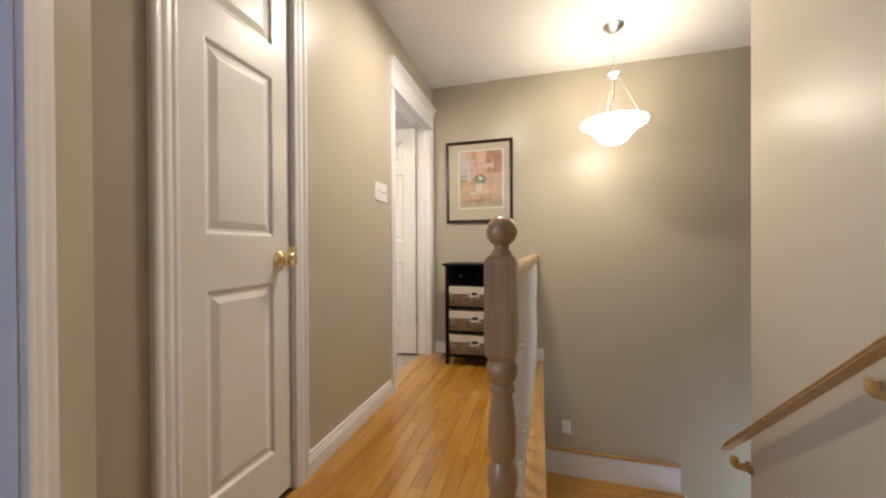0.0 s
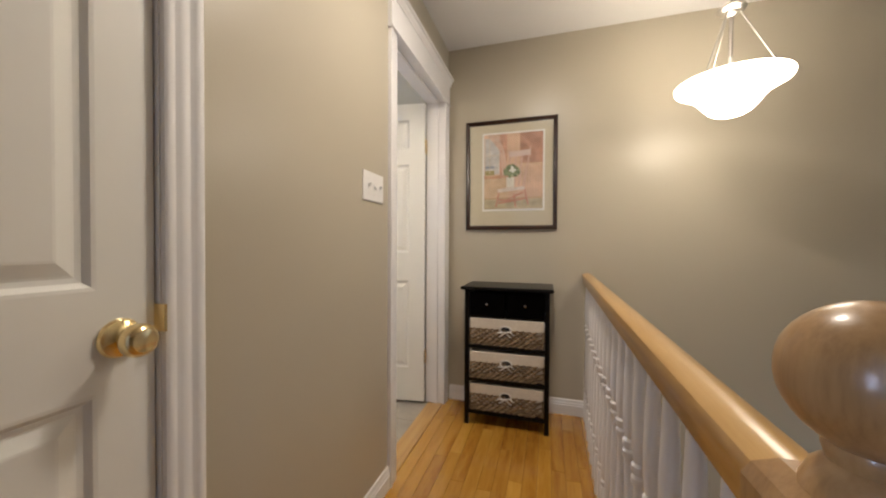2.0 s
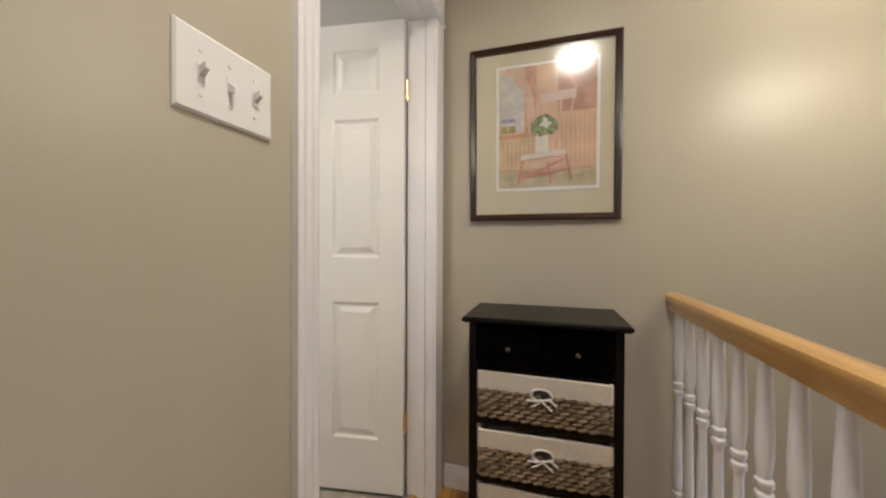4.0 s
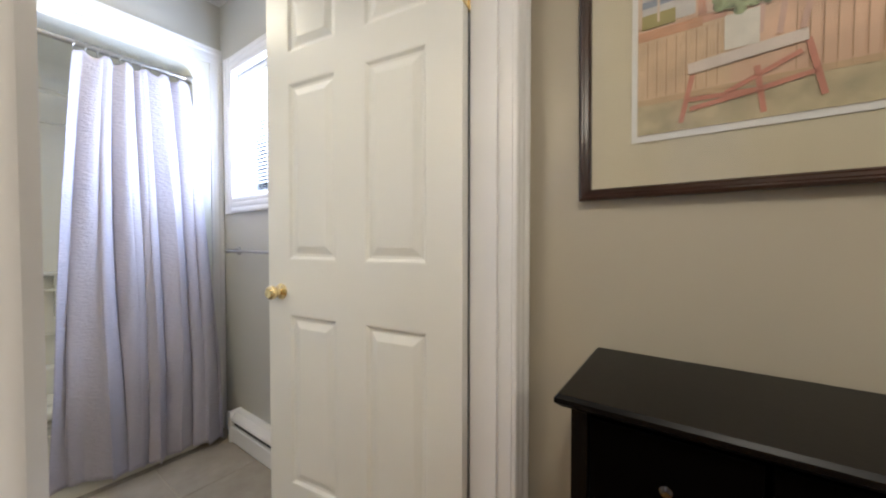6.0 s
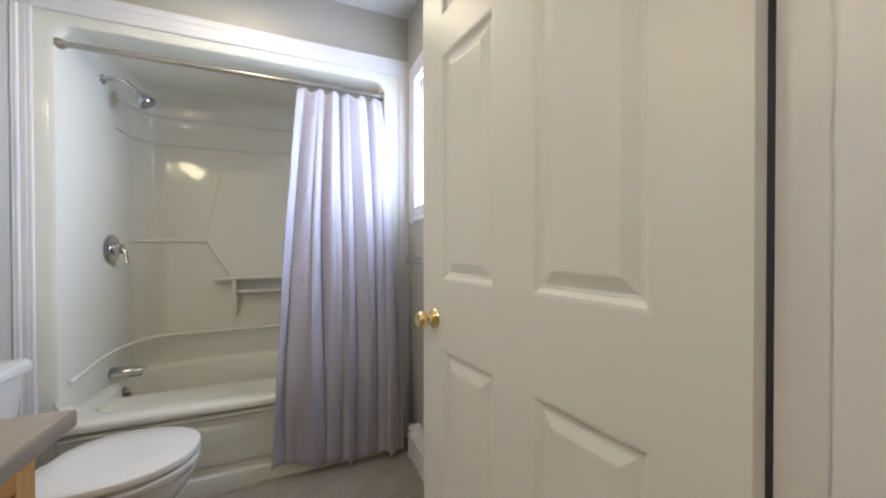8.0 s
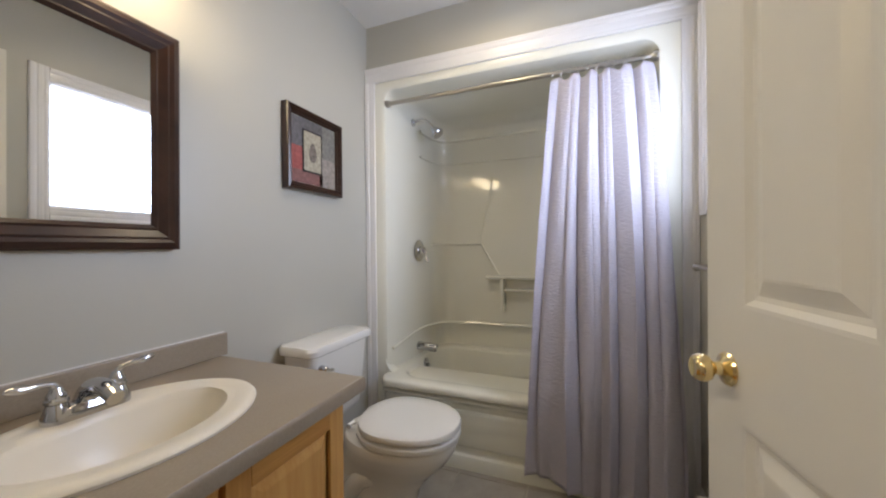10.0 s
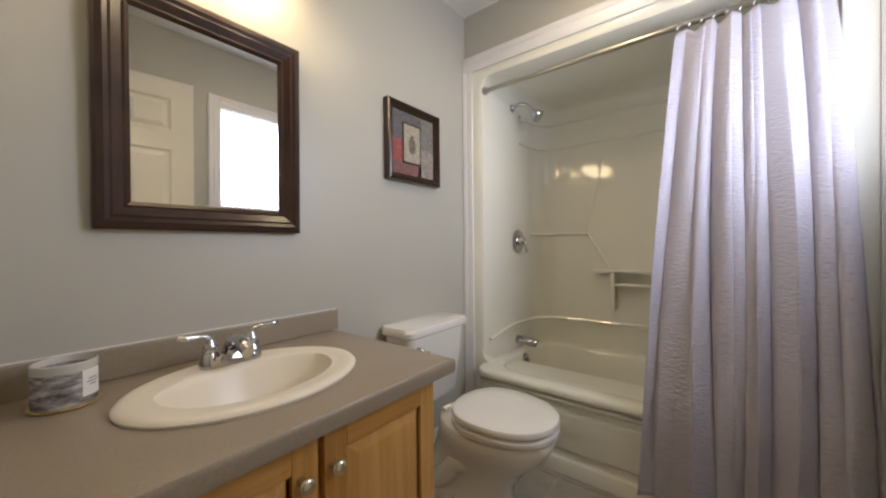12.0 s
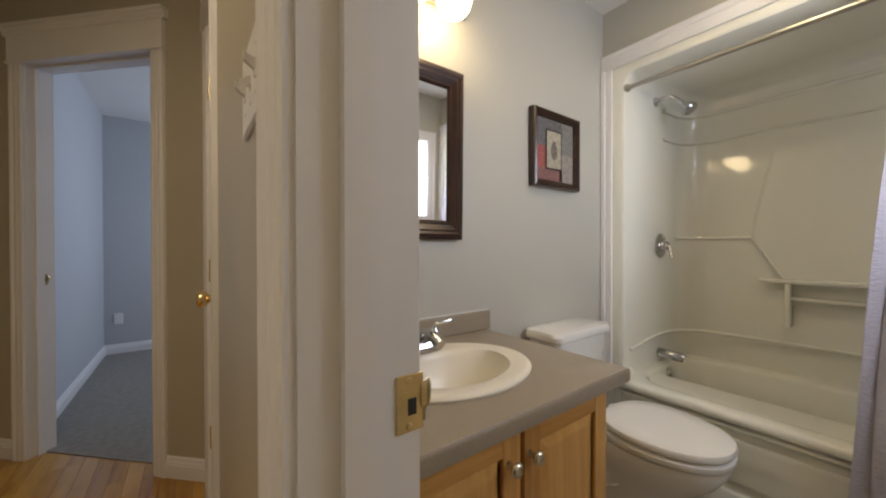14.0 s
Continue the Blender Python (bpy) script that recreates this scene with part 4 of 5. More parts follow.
for k in range(n_slats):
    z = wh - 0.058 - k * 0.0195
    if slat_mesh is None:
        bm = bmesh.new()
        loft(bm, [[(x, -0.011, 0.0), (x, 0.0, 0.0022), (x, 0.011, 0.0), (x, 0.011, -0.0006), (x, 0.0, 0.0014), (x, -0.011, -0.0006)] for x in (-hw + 0.018, hw - 0.018)])
        s = part("slat", bm, PLASTIC, blind, m=pose(0, 0, z, 12, 0, 0))
        slat_mesh = s.data
    else:
        s = new("slat", slat_mesh)
        s.parent = blind
        s.matrix_basis = pose(0, 0, z, 12, 0, 0)
boxes("bottom_rail", PLASTIC, (-hw + 0.018, hw - 0.018, -0.012, 0.012, 0.028, 0.040), parent=blind, bevel=0.003)
for x in (-hw + 0.09, hw - 0.09):
    boxes("ladder_cord", PLASTIC, (x - 0.0008, x + 0.0008, -0.0125, -0.0115, 0.034, wh - 0.05), parent=blind)

# towel bar
tb = thing("towel_bar", "brushed nickel towel bar under the window", "towel bar", pose(-2.45, YF, 1.04))
bm = bmesh.new()
tube(bm, [(-0.36, -0.062, 0), (0.28, -0.062, 0)], 0.007, 12)
part("bar", bm, NICKEL, tb, smooth=True)
for x in (-0.34, 0.26):
    bm = bmesh.new()
    lathe(bm, [(0, 0), (0.024, 0), (0.025, 0.006), (0.012, 0.012), (0.009, 0.05), (0.013, 0.056), (0.013, 0.068), (0.008, 0.073), (0, 0.074)], 20, pose(x, 0, 0, 90, 0, 0))
    part("post", bm, NICKEL, tb, smooth=True)

# baseboard heater
ht = thing("baseboard_heater", "white metal electric baseboard heater under the window", "heater", pose(-2.79, YF, 0.0))
bm = bmesh.new()
prof = [(0, 0.0), (-0.055, 0.0), (-0.062, 0.012), (-0.062, 0.085), (-0.058, 0.09), (0, 0.09)]
loft(bm, [[(x, y, z) for y, z in prof] for x in (0, 1.15)])
part("lower_cover", bm, PLASTIC, ht)
bm = bmesh.new()
prof = [(0, 0.118), (-0.050, 0.118), (-0.064, 0.124), (-0.060, 0.135), (-0.034, 0.160), (0, 0.163)]
loft(bm, [[(x, y, z) for y, z in prof] for x in (0, 1.15)])
part("top_cover", bm, PLASTIC, ht)
# dark bar fills the gap, its colour standing for the shade inside
boxes("grille_slot_shade", DARK, (0.02, 1.13, -0.045, 0, 0.09, 0.118), parent=ht)
boxes("end_cap", PLASTIC, (-0.008, 0.02, -0.065, 0, 0, 0.165), parent=ht, bevel=0.003)
boxes("end_cap", PLASTIC, (1.13, 1.158, -0.065, 0, 0, 0.165), parent=ht, bevel=0.003)

# toilet
TX = -2.508
toilet = thing("toilet", "white china toilet with a closed lid beside the vanity", "toilet", pose(TX, YM, 0) @ Matrix.Diagonal((1, 0.95, 0.962, 1)))


def egg(cy, a, bf, bb, z, n=36, p=2.0):
    """An egg-shaped ring: half width a, front length bf, back length bb."""
    pts = []
    for k in range(n):
        t = 2 * math.pi * k / n
        c, s = math.cos(t), math.sin(t)
        pts.append((a * math.copysign(abs(c) ** (2 / p), c), cy + (bf if s > 0 else bb) * math.copysign(abs(s) ** (2 / p), s), z))
    return pts


bm = bmesh.new()
loft(bm, [egg(0.40, 0.108, 0.165, 0.30, 0.0, p=2.6), egg(0.40, 0.110, 0.165, 0.30, 0.030, p=2.6), egg(0.41, 0.094, 0.150, 0.29, 0.055, p=2.4), egg(0.42, 0.090, 0.160, 0.28, 0.13), egg(0.44, 0.108, 0.195, 0.27, 0.20),
          egg(0.47, 0.148, 0.235, 0.27, 0.265), egg(0.485, 0.172, 0.257, 0.27, 0.32), egg(0.49, 0.179, 0.263, 0.27, 0.350), egg(0.49, 0.176, 0.262, 0.265, 0.361), egg(0.49, 0.168, 0.254, 0.26, 0.365)])
part("bowl", bm, CHINA, toilet, smooth=True)
bm = bmesh.new()
loft(bm, [egg(0.50, 0.174, 0.252, 0.180, 0.369, p=2.15), egg(0.50, 0.184, 0.262, 0.190, 0.374, p=2.15), egg(0.50, 0.188, 0.266, 0.194, 0.384, p=2.15), egg(0.50, 0.187, 0.265, 0.193, 0.395, p=2.15), egg(0.50, 0.179, 0.257, 0.186, 0.401, p=2.15)])
part("seat", bm, CHINA, toilet, smooth=True)
bm = bmesh.new()
loft(bm, [egg(0.50, 0.176, 0.254, 0.176, 0.406, p=2.2), egg(0.50, 0.186, 0.264, 0.182, 0.412, p=2.2), egg(0.50, 0.188, 0.266, 0.184, 0.424, p=2.2), egg(0.50, 0.184, 0.262, 0.180, 0.434, p=2.2), egg(0.50, 0.168, 0.246, 0.166, 0.441, p=2.2),
          egg(0.50, 0.10, 0.16, 0.11, 0.4455), egg(0.50, 0.02, 0.03, 0.02, 0.446)])
part("lid", bm, CHINA, toilet, smooth=True)
for s_ in (-1, 1):
    bm = bmesh.new()
    lathe(bm, [(0, -0.020), (0.010, -0.020), (0.011, -0.017), (0.011, 0.017), (0.010, 0.020), (0, 0.020)], 14, pose(s_ * 0.072, 0.282, 0.392, 0, 90, 0))
    part("seat_hinge", bm, CHINA, toilet, smooth=True)
    bm = bmesh.new()
    tube(bm, curve_points([(s_ * 0.050, 0.50, 0.150), (s_ * 0.062, 0.42, 0.185), (s_ * 0.068, 0.34, 0.170), (s_ * 0.072, 0.28, 0.105), (s_ * 0.070, 0.22, 0.055), (s_ * 0.05, 0.16, 0.045)], 5), 0.046, 14,
         [0.55 + 0.45 * min(1, i / 8) for i in range(26)])
    part("trapway", bm, CHINA, toilet, smooth=True)
    bm = bmesh.new()
    box(bm, min(s_ * 0.07, s_ * 0.128), max(s_ * 0.07, s_ * 0.128), 0.20, 0.42, 0.0, 0.026, bevel=0.010)
    part("foot", bm, CHINA, toilet, smooth=True)


def tank_ring(hx, y0, y1, z, r=0.035, bow=0.02, n=7):
    pts = basin_ring(-hx, hx, y0, y1, z, r, n)
    return [(x, y + (bow * (1 - (x / hx) ** 2) if y > (y0 + y1) / 2 else 0), zz) for x, y, zz in pts]


bm = bmesh.new()
loft(bm, [tank_ring(0.150, 0.02, 0.155, 0.375), tank_ring(0.168, 0.016, 0.168, 0.40), tank_ring(0.202, 0.014, 0.185, 0.70), tank_ring(0.202, 0.014, 0.185, 0.708)])
part("tank", bm, CHINA, toilet, smooth=True)
bm = bmesh.new()
loft(bm, [tank_ring(0.206, 0.010, 0.190, 0.708), tank_ring(0.218, 0.006, 0.202, 0.716), tank_ring(0.220, 0.006, 0.204, 0.738), tank_ring(0.212, 0.008, 0.196, 0.752), tank_ring(0.18, 0.03, 0.165, 0.757)])
part("tank_lid", bm, CHINA, toilet, smooth=True)
bm = bmesh.new()
lathe(bm, [(0, 0), (0.016, 0), (0.016, 0.01), (0.011, 0.018), (0.013, 0.03), (0.009, 0.036), (0, 0.037)], 18, pose(0.155, 0.192, 0.655, -90, 0, 0))
tube(bm, [(0.155, 0.22, 0.650), (0.125, 0.222, 0.644), (0.115, 0.222, 0.642)], 0.007, 10)
part("flush_lever", bm, CHROME, toilet, "chrome flush lever", True)
for s in (-1, 1):
    bm = bmesh.new()
    lathe(bm, [(0.016, 0.02), (0.015, 0.035), (0.009, 0.043), (0, 0.045)], 16, pose(s * 0.108, 0.36, 0))
    part("bolt_cap", bm, CHINA, toilet, smooth=True)

# vanity cabinet
VX0, VX1 = -2.036, XB
VF = 2.222
vanity = thing("vanity_cabinet", "light oak vanity cabinet with two raised-panel doors under the counter", "bathroom cabinet", pose(VX0, YM, 0))
vw, vd = VX1 - VX0 - 0.002, VF - YM
boxes("cabinet_body", CABWOOD, (0, 0.018, 0, vd - 0.02, 0.09, 0.716), (vw - 0.018, vw, 0, vd - 0.02, 0.09, 0.716), (0.018, vw - 0.018, 0, 0.012, 0.09, 0.716), (0.018, vw - 0.018, 0.012, vd - 0.02, 0.09, 0.108), parent=vanity)
boxes("toe_kick", DARK, (0.01, vw - 0.01, vd - 0.09, vd - 0.075, 0, 0.09), parent=vanity)
boxes("face_frame", CABWOODX, (0, 0.03, vd - 0.02, vd, 0.09, 0.716), (vw - 0.03, vw, vd - 0.02, vd, 0.09, 0.716), (0.03, vw - 0.03, vd - 0.02, vd, 0.694, 0.716), (0.03, vw - 0.03, vd - 0.02, vd, 0.09, 0.125),
      (0.364, 0.394, vd - 0.02, vd, 0.125, 0.694), parent=vanity)


def cabinet_door(x0, x1, knob):
    z0, z1 = 0.115, 0.697
    d = new("cabinet_door")
    d.parent = vanity
    d.matrix_basis = pose(x0, vd, z0)
    w, h = x1 - x0, z1 - z0
    s = 0.056
    y = 0.019
    boxes("door_stile", CABWOOD, (0, s, 0.001, y, 0, h), parent=d, bevel=0.003)
    boxes("door_stile", CABWOOD, (w - s, w, 0.001, y, 0, h), parent=d, bevel=0.003)
    boxes("door_rail", CABWOODX, (s, w - s, 0.001, y, 0, s), parent=d, bevel=0.003)
    boxes("door_rail", CABWOODX, (s, w - s, 0.001, y, h - s, h), parent=d, bevel=0.003)
    bm = bmesh.new()
    rings = []
    for i, yy in ((0, 0.008), (0.008, 0.008), (0.03, 0.015), (0.034, 0.016)):
        rings.append([(s - 0.002 + i, yy, s - 0.002 + i), (w - s + 0.002 - i, yy, s - 0.002 + i), (w - s + 0.002 - i, yy, h - s + 0.002 - i), (s - 0.002 + i, yy, h - s + 0.002 - i)])
    vr = loft(bm, rings, caps=False)
    bm.faces.new(vr[-1])
    bm.faces.new(list(reversed(vr[0])))
    part("raised_panel", bm, CABWOOD, d)
    bm = bmesh.new()
    lathe(bm, [(0, 0), (0.010, 0), (0.0075, 0.006), (0.007, 0.014), (0.014, 0.019), (0.0168, 0.024), (0.0145, 0.029), (0.009, 0.032), (0, 0.033)], 24, pose(knob, y, h - 0.075, -90, 0, 0))
    part("cabinet_knob", bm, CHAMPAGNE, d, "round champagne nickel knob", True)


cabinet_door(0.020, 0.372, 0.372 - 0.020 - 0.020)
cabinet_door(0.386, vw - 0.012, 0.038)

top = thing("vanity_counter", "grey-brown laminate vanity counter with a low backsplash", "countertop", pose(-2.058, YM, 0.717))
cw = XB + 2.058 - 0.002
SX, SY, SA, SB = -1.632 + 2.058, 1.985 - YM, 0.225, 0.175
bm = bmesh.new()
n = 48
inner_ring = [(SX + SA * math.cos(2 * math.pi * k / n), SY + SB * math.sin(2 * math.pi * k / n)) for k in range(n)]


def to_edge(x, y):
    dx, dy = x - SX, y - SY
    k = min(((cw - SX) if dx > 0 else SX) / max(abs(dx), 1e-6), ((0.598 - SY) if dy > 0 else SY) / max(abs(dy), 1e-6))
    return SX + dx * k, SY + dy * k


outer_ring = [to_edge(*p) for p in inner_ring]
corners = [(cw, 0.598), (0, 0.598), (0, 0), (cw, 0)]
for c in corners:
    k = min(range(n), key=lambda i: math.dist(outer_ring[i], c))
    outer_ring[k] = c
rings = [[(x, y, 0.0) for x, y in inner_ring], [(x, y, 0.040) for x, y in inner_ring]]
for k, z in ((0.030, 0.040), (0.012, 0.0385), (0.003, 0.0345), (0.0, 0.029), (0.0, 0.008), (0.006, 0.0)):
    rings.append([(x - (x - SX) * k, y - (y - SY) * k, z) for x, y in outer_ring])
vr = loft(bm, rings, caps=False)
for i in range(n):
    bm.faces.new((vr[-1][i], vr[-1][(i + 1) % n], vr[0][(i + 1) % n], vr[0][i]))
part("worktop", bm, LAMINATE, top, smooth=True)
boxes("backsplash", LAMINATE, (-0.012, cw, 0.001, 0.020, 0.0405, 0.117), parent=top, bevel=0.003)
boxes("sealant_line", TRIM, (-0.012, cw, 0.0, 0.004, 0.117, 0.1195), parent=top)

sink = thing("sink", "cream-white oval drop-in sink in the vanity counter", "sink", pose(-1.637, 1.987, 0.757) @ Matrix.Diagonal((1.012, 1, 1, 1)))
bm = bmesh.new()
lathe(bm, [(0.254, 0.0), (0.256, 0.006), (0.251, 0.0115), (0.238, 0.0145), (0.226, 0.0145), (0.214, 0.0125), (0.205, 0.0115), (0.19, 0.011)], 64, None, 1.0, 0.80)
part("rim", bm, SINKCHINA, sink, smooth=True)
bm = bmesh.new()
prof = [(0.212, 0.206 * 0.80, 0.0, 0.0122), (0.206, 0.150, 0.010, 0.0118), (0.200, 0.135, 0.017, 0.010), (0.196, 0.129, 0.018, 0.004), (0.192, 0.125, 0.018, -0.008), (0.170, 0.110, 0.018, -0.05), (0.125, 0.085, 0.016, -0.10), (0.07, 0.05, 0.01, -0.125), (0.022, 0.022, 0.0, -0.132)]
rings = [[(a * math.cos(2 * math.pi * k / 64), cy + b * math.sin(2 * math.pi * k / 64), z) for k in range(64)] for a, b, cy, z in prof]
loft(bm, rings, caps=False)
part("basin", bm, SINKCHINA, sink, smooth=True)
bm = bmesh.new()
lathe(bm, [(0.023, -0.131), (0.021, -0.128), (0.012, -0.131), (0, -0.130)], 24)
part("drain", bm, CHROME, sink, smooth=True)

faucet = thing("faucet", "chrome two-lever bathroom faucet behind the sink", "faucet", pose(-1.640, 1.842, 0.769))
bm = bmesh.new()
loft(bm, [[(x * k, y * k2, z) for x, y, _ in basin_ring(-0.075, 0.075, -0.026, 0.026, 0, 0.025)] for k, k2, z in ((1, 1, 0), (1, 1, 0.010), (0.94, 0.9, 0.018), (0.5, 0.75, 0.030))])
part("base_plate", bm, CHROME, faucet, smooth=True)
bm = bmesh.new()
tube(bm, curve_points([(0, -0.010, 0.010), (0, -0.002, 0.034), (0, 0.022, 0.056), (0, 0.066, 0.060), (0, 0.104, 0.044)], 6), 0.0175, 18, [1.45 - 0.022 * i for i in range(25)])
part("spout", bm, CHROME, faucet, smooth=True)
for s in (-1, 1):
    bm = bmesh.new()
    lathe(bm, [(0.0255, 0.004), (0.0245, 0.014), (0.0195, 0.030), (0.0165, 0.038), (0.0195, 0.041), (0.0195, 0.047), (0.0165, 0.050), (0.0165, 0.056), (0.012, 0.064), (0.009, 0.072), (0, 0.074)], 22, pose(s * 0.051, 0, 0))
    part("handle_base", bm, CHROME, faucet, smooth=True)
    bm = bmesh.new()
    tube(bm, curve_points([(s * 0.051, 0, 0.062), (s * 0.056, 0.002, 0.078), (s * 0.074, 0.004, 0.084), (s * 0.098, 0.006, 0.085), (s * 0.124, 0.006, 0.090)], 5), 0.0068, 12, [1.1, 1.1, 1.1, 1.05, 1, 0.95, 0.9, 0.85, 0.85, 0.85, 0.9, 0.95, 1.0, 1.05, 1.1, 1.15, 1.2, 1.2, 1.15, 1.0, 0.7])
    part("lever", bm, CHROME, faucet, smooth=True)

# candle
candle = thing("candle_jar", "grey bark-patterned candle jar with white label on the counter", "candle", pose(-1.335, 1.815, 0.758) @ Matrix.Diagonal((1.12, 1.12, 1.04, 1)))


def bark_material():
    m, nt, b = nodes_of("bark_print")
    v = coords(nt, (1, 1, 3.2))
    n = noise_tex(nt, v, 26, 6, 0.7)
    nt.links.new(ramp(nt, n, [(0.36, (0.07, 0.065, 0.065)), (0.5, (0.26, 0.24, 0.235)), (0.64, (0.55, 0.52, 0.50))]), b.inputs["Base Color"])
    b.inputs["Roughness"].default_value = 0.25
    return m


bm = bmesh.new()
lathe(bm, [(0, 0.001), (0.040, 0.001), (0.044, 0.006), (0.044, 0.074), (0.043, 0.078), (0.0405, 0.074), (0.0405, 0.062), (0, 0.060)], 36)
part("jar", bm, bark_material(), candle, smooth=True)
bm = bmesh.new()
lathe(bm, [(0.0442, 0.070), (0.0446, 0.072), (0.0446, 0.086), (0.0425, 0.0875), (0.041, 0.084), (0.041, 0.064)], 36)
part("glass_lip", bm, plain("frosted_lip", (0.56, 0.54, 0.51), 0.2, var=0.05, scale=30), candle, "pale frosted rim", smooth=True)
bm = bmesh.new()
loft(bm, [[(0.0448 * math.cos(t), 0.0448 * math.sin(t), z) for t in np.linspace(radians(114), radians(160), 8)] for z in (0.018, 0.070)], caps=False, closed=False)
part("label_patch", bm, WHITECARD, candle, "white paper label")
bm = bmesh.new()
for k, (w_, z) in enumerate(((0.20, 0.050), (0.26, 0.044), (0.16, 0.038))):
    loft(bm, [[(0.0452 * math.cos(t), 0.0452 * math.sin(t), zz) for t in np.linspace(radians(138) - w_, radians(138) + w_, 5)] for zz in (z, z + 0.0025)], caps=False, closed=False)
part("label_print", bm, plain("grey_print", (0.3, 0.3, 0.32), 0.7), candle, "grey printed lines")
bm = bmesh.new()
lathe(bm, [(0, 0), (0.047, 0), (0.049, 0.003), (0.046, 0.005), (0, 0.004)], 36)
part("tray", bm, OLDBRASS, candle, smooth=True)


def framed(name, label, category, m, w, h, fw, depth, mat, layers):
    """A picture or mirror frame: x across, z up, y out of the wall, from its lower left corner."""
    t = thing(name, label, category, m)
    prof = [(0, 0), (0, depth * 0.75), (fw * 0.10, depth * 0.93), (fw * 0.28, depth), (fw * 0.42, depth * 0.86), (fw * 0.5, depth * 0.9), (fw * 0.62, depth * 0.78),
            (fw * 0.78, depth * 0.62), (fw * 0.86, depth * 0.66), (fw, depth * 0.45), (fw, 0.002)]
    cs = ((0, 0, 1, 1), (w, 0, -1, 1), (w, h, -1, -1), (0, h, 1, -1))
    for i in range(4):
        bm = bmesh.new()
        loft(bm, [[(cx + dx * u, v, cz + dz * u) for u, v in prof] for cx, cz, dx, dz in (cs[i], cs[(i + 1) % 4])])
        part("frame_rail", bm, mat, t)
    for nm, x0, x1, z0, z1, y, mt, lab in layers:
        boxes(nm, mt, (x0, x1, 0.001 if y < 0.0065 else y - 0.0012, y, z0, z1), parent=t, label=lab)
    return t


def on_mirror_wall(x, z):
    return pose(x, YM + 0.002, z)


mw, mh = 0.522, 0.640
framed("wall_mirror", "rectangular bathroom mirror in a dark walnut moulded frame above the sink", "mirror", on_mirror_wall(-1.912, 1.128) @ pose(0, 0, 0, -0.9, 0, 0), mw, mh, 0.072, 0.034, FRAMEWOOD,
       [("mirror_glass", 0.066, mw - 0.066, 0.066, mh - 0.066, 0.014, MIRROR, "silver mirror glass")])


def small_print_piece(t, x0, x1, z0, z1, col, name="print_patch", y=0.0145):
    boxes(name, plain("print_%d" % len(bpy.data.materials), col, 0.7, var=0.25, scale=60), (x0, x1, y - 0.0012, y, z0, z1), parent=t)


bw, bh = 0.366, 0.370
bp = framed("framed_print", "dark framed red and grey leaf print above the toilet", "picture", on_mirror_wall(-2.702, 1.387), bw, bh, 0.036, 0.038, FRAMEWOOD,
            [("backing_board", 0.036, bw - 0.036, 0.036, bh - 0.036, 0.012, MAT_BOARD, "")])
pi = 0.038
small_print_piece(bp, pi, 0.15, pi, 0.175, (0.30, 0.26, 0.23))
small_print_piece(bp, pi, 0.13, 0.175, bh - pi, (0.20, 0.19, 0.17))
small_print_piece(bp, 0.13, 0.245, 0.265, bh - pi, (0.12, 0.11, 0.11))
small_print_piece(bp, 0.245, bw - pi, 0.20, bh - pi, (0.13, 0.12, 0.125))
small_print_piece(bp, 0.245, bw - pi, 0.095, 0.20, (0.33, 0.085, 0.075))
small_print_piece(bp, 0.13, bw - pi, pi, 0.095, (0.22, 0.10, 0.09))
small_print_piece(bp, 0.135, 0.262, 0.090, 0.285, (0.03, 0.025, 0.022), "inner_frame", 0.0165)
small_print_piece(bp, 0.143, 0.254, 0.098, 0.277, (0.38, 0.34, 0.26), "leaf_card", 0.0180)
bm = bmesh.new()
loft(bm, [[(0.1985 + 0.024 * math.sin(t) * (1 + 0.25 * math.cos(t)), y, 0.185 - 0.045 * math.cos(t)) for t in np.linspace(0, 2 * math.pi, 17)[:-1]] for y in (0.018, 0.0188)])
part("leaf_motif", bm, plain("leaf_ink", (0.17, 0.14, 0.12), 0.8, var=0.4, scale=90), bp, "grey-brown skeleton leaf")

# vanity lamp
vl = thing("vanity_light", "nickel bar with three lit bell glass shades above the mirror", "wall lamp", pose(-1.64, YM, 2.03))
bm = bmesh.new()
box(bm, -0.30, 0.30, 0, 0.022, -0.03, 0.03, bevel=0.008)
part("back_plate", bm, NICKEL, vl, smooth=True)
for x in (-0.16, 0, 0.16):
    bm = bmesh.new()
    tube(bm, curve_points([(x, 0.02, 0), (x, 0.075, 0.02), (x, 0.115, 0.012), (x, 0.12, -0.022)]), 0.007, 10)
    part("arm", bm, NICKEL, vl, smooth=True)
    bm = bmesh.new()
    lathe(bm, [(0, -0.130), (0.020, -0.128), (0.040, -0.118), (0.054, -0.100), (0.061, -0.075), (0.064, -0.040), (0.061, -0.040), (0.057, -0.075), (0.048, -0.100), (0, -0.120)], 32, pose(x, 0.12, 0))
    bm2 = bmesh.new()
    lathe(bm2, [(0, -0.018), (0.018, -0.02), (0.022, -0.034), (0.060, -0.038), (0.060, -0.042), (0, -0.044)], 28, pose(x, 0.12, 0))
    part("shade_holder", bm2, NICKEL, vl, smooth=True)
    s = part("glass_shade", bm, GLOWSHADE, vl, "lit white bell glass shade", True)
    lamp("vanity_bulb", "POINT", pose(-1.64 + x, YM + 0.13, 1.93), 9.8, (1, 0.83, 0.60), radius=0.03)

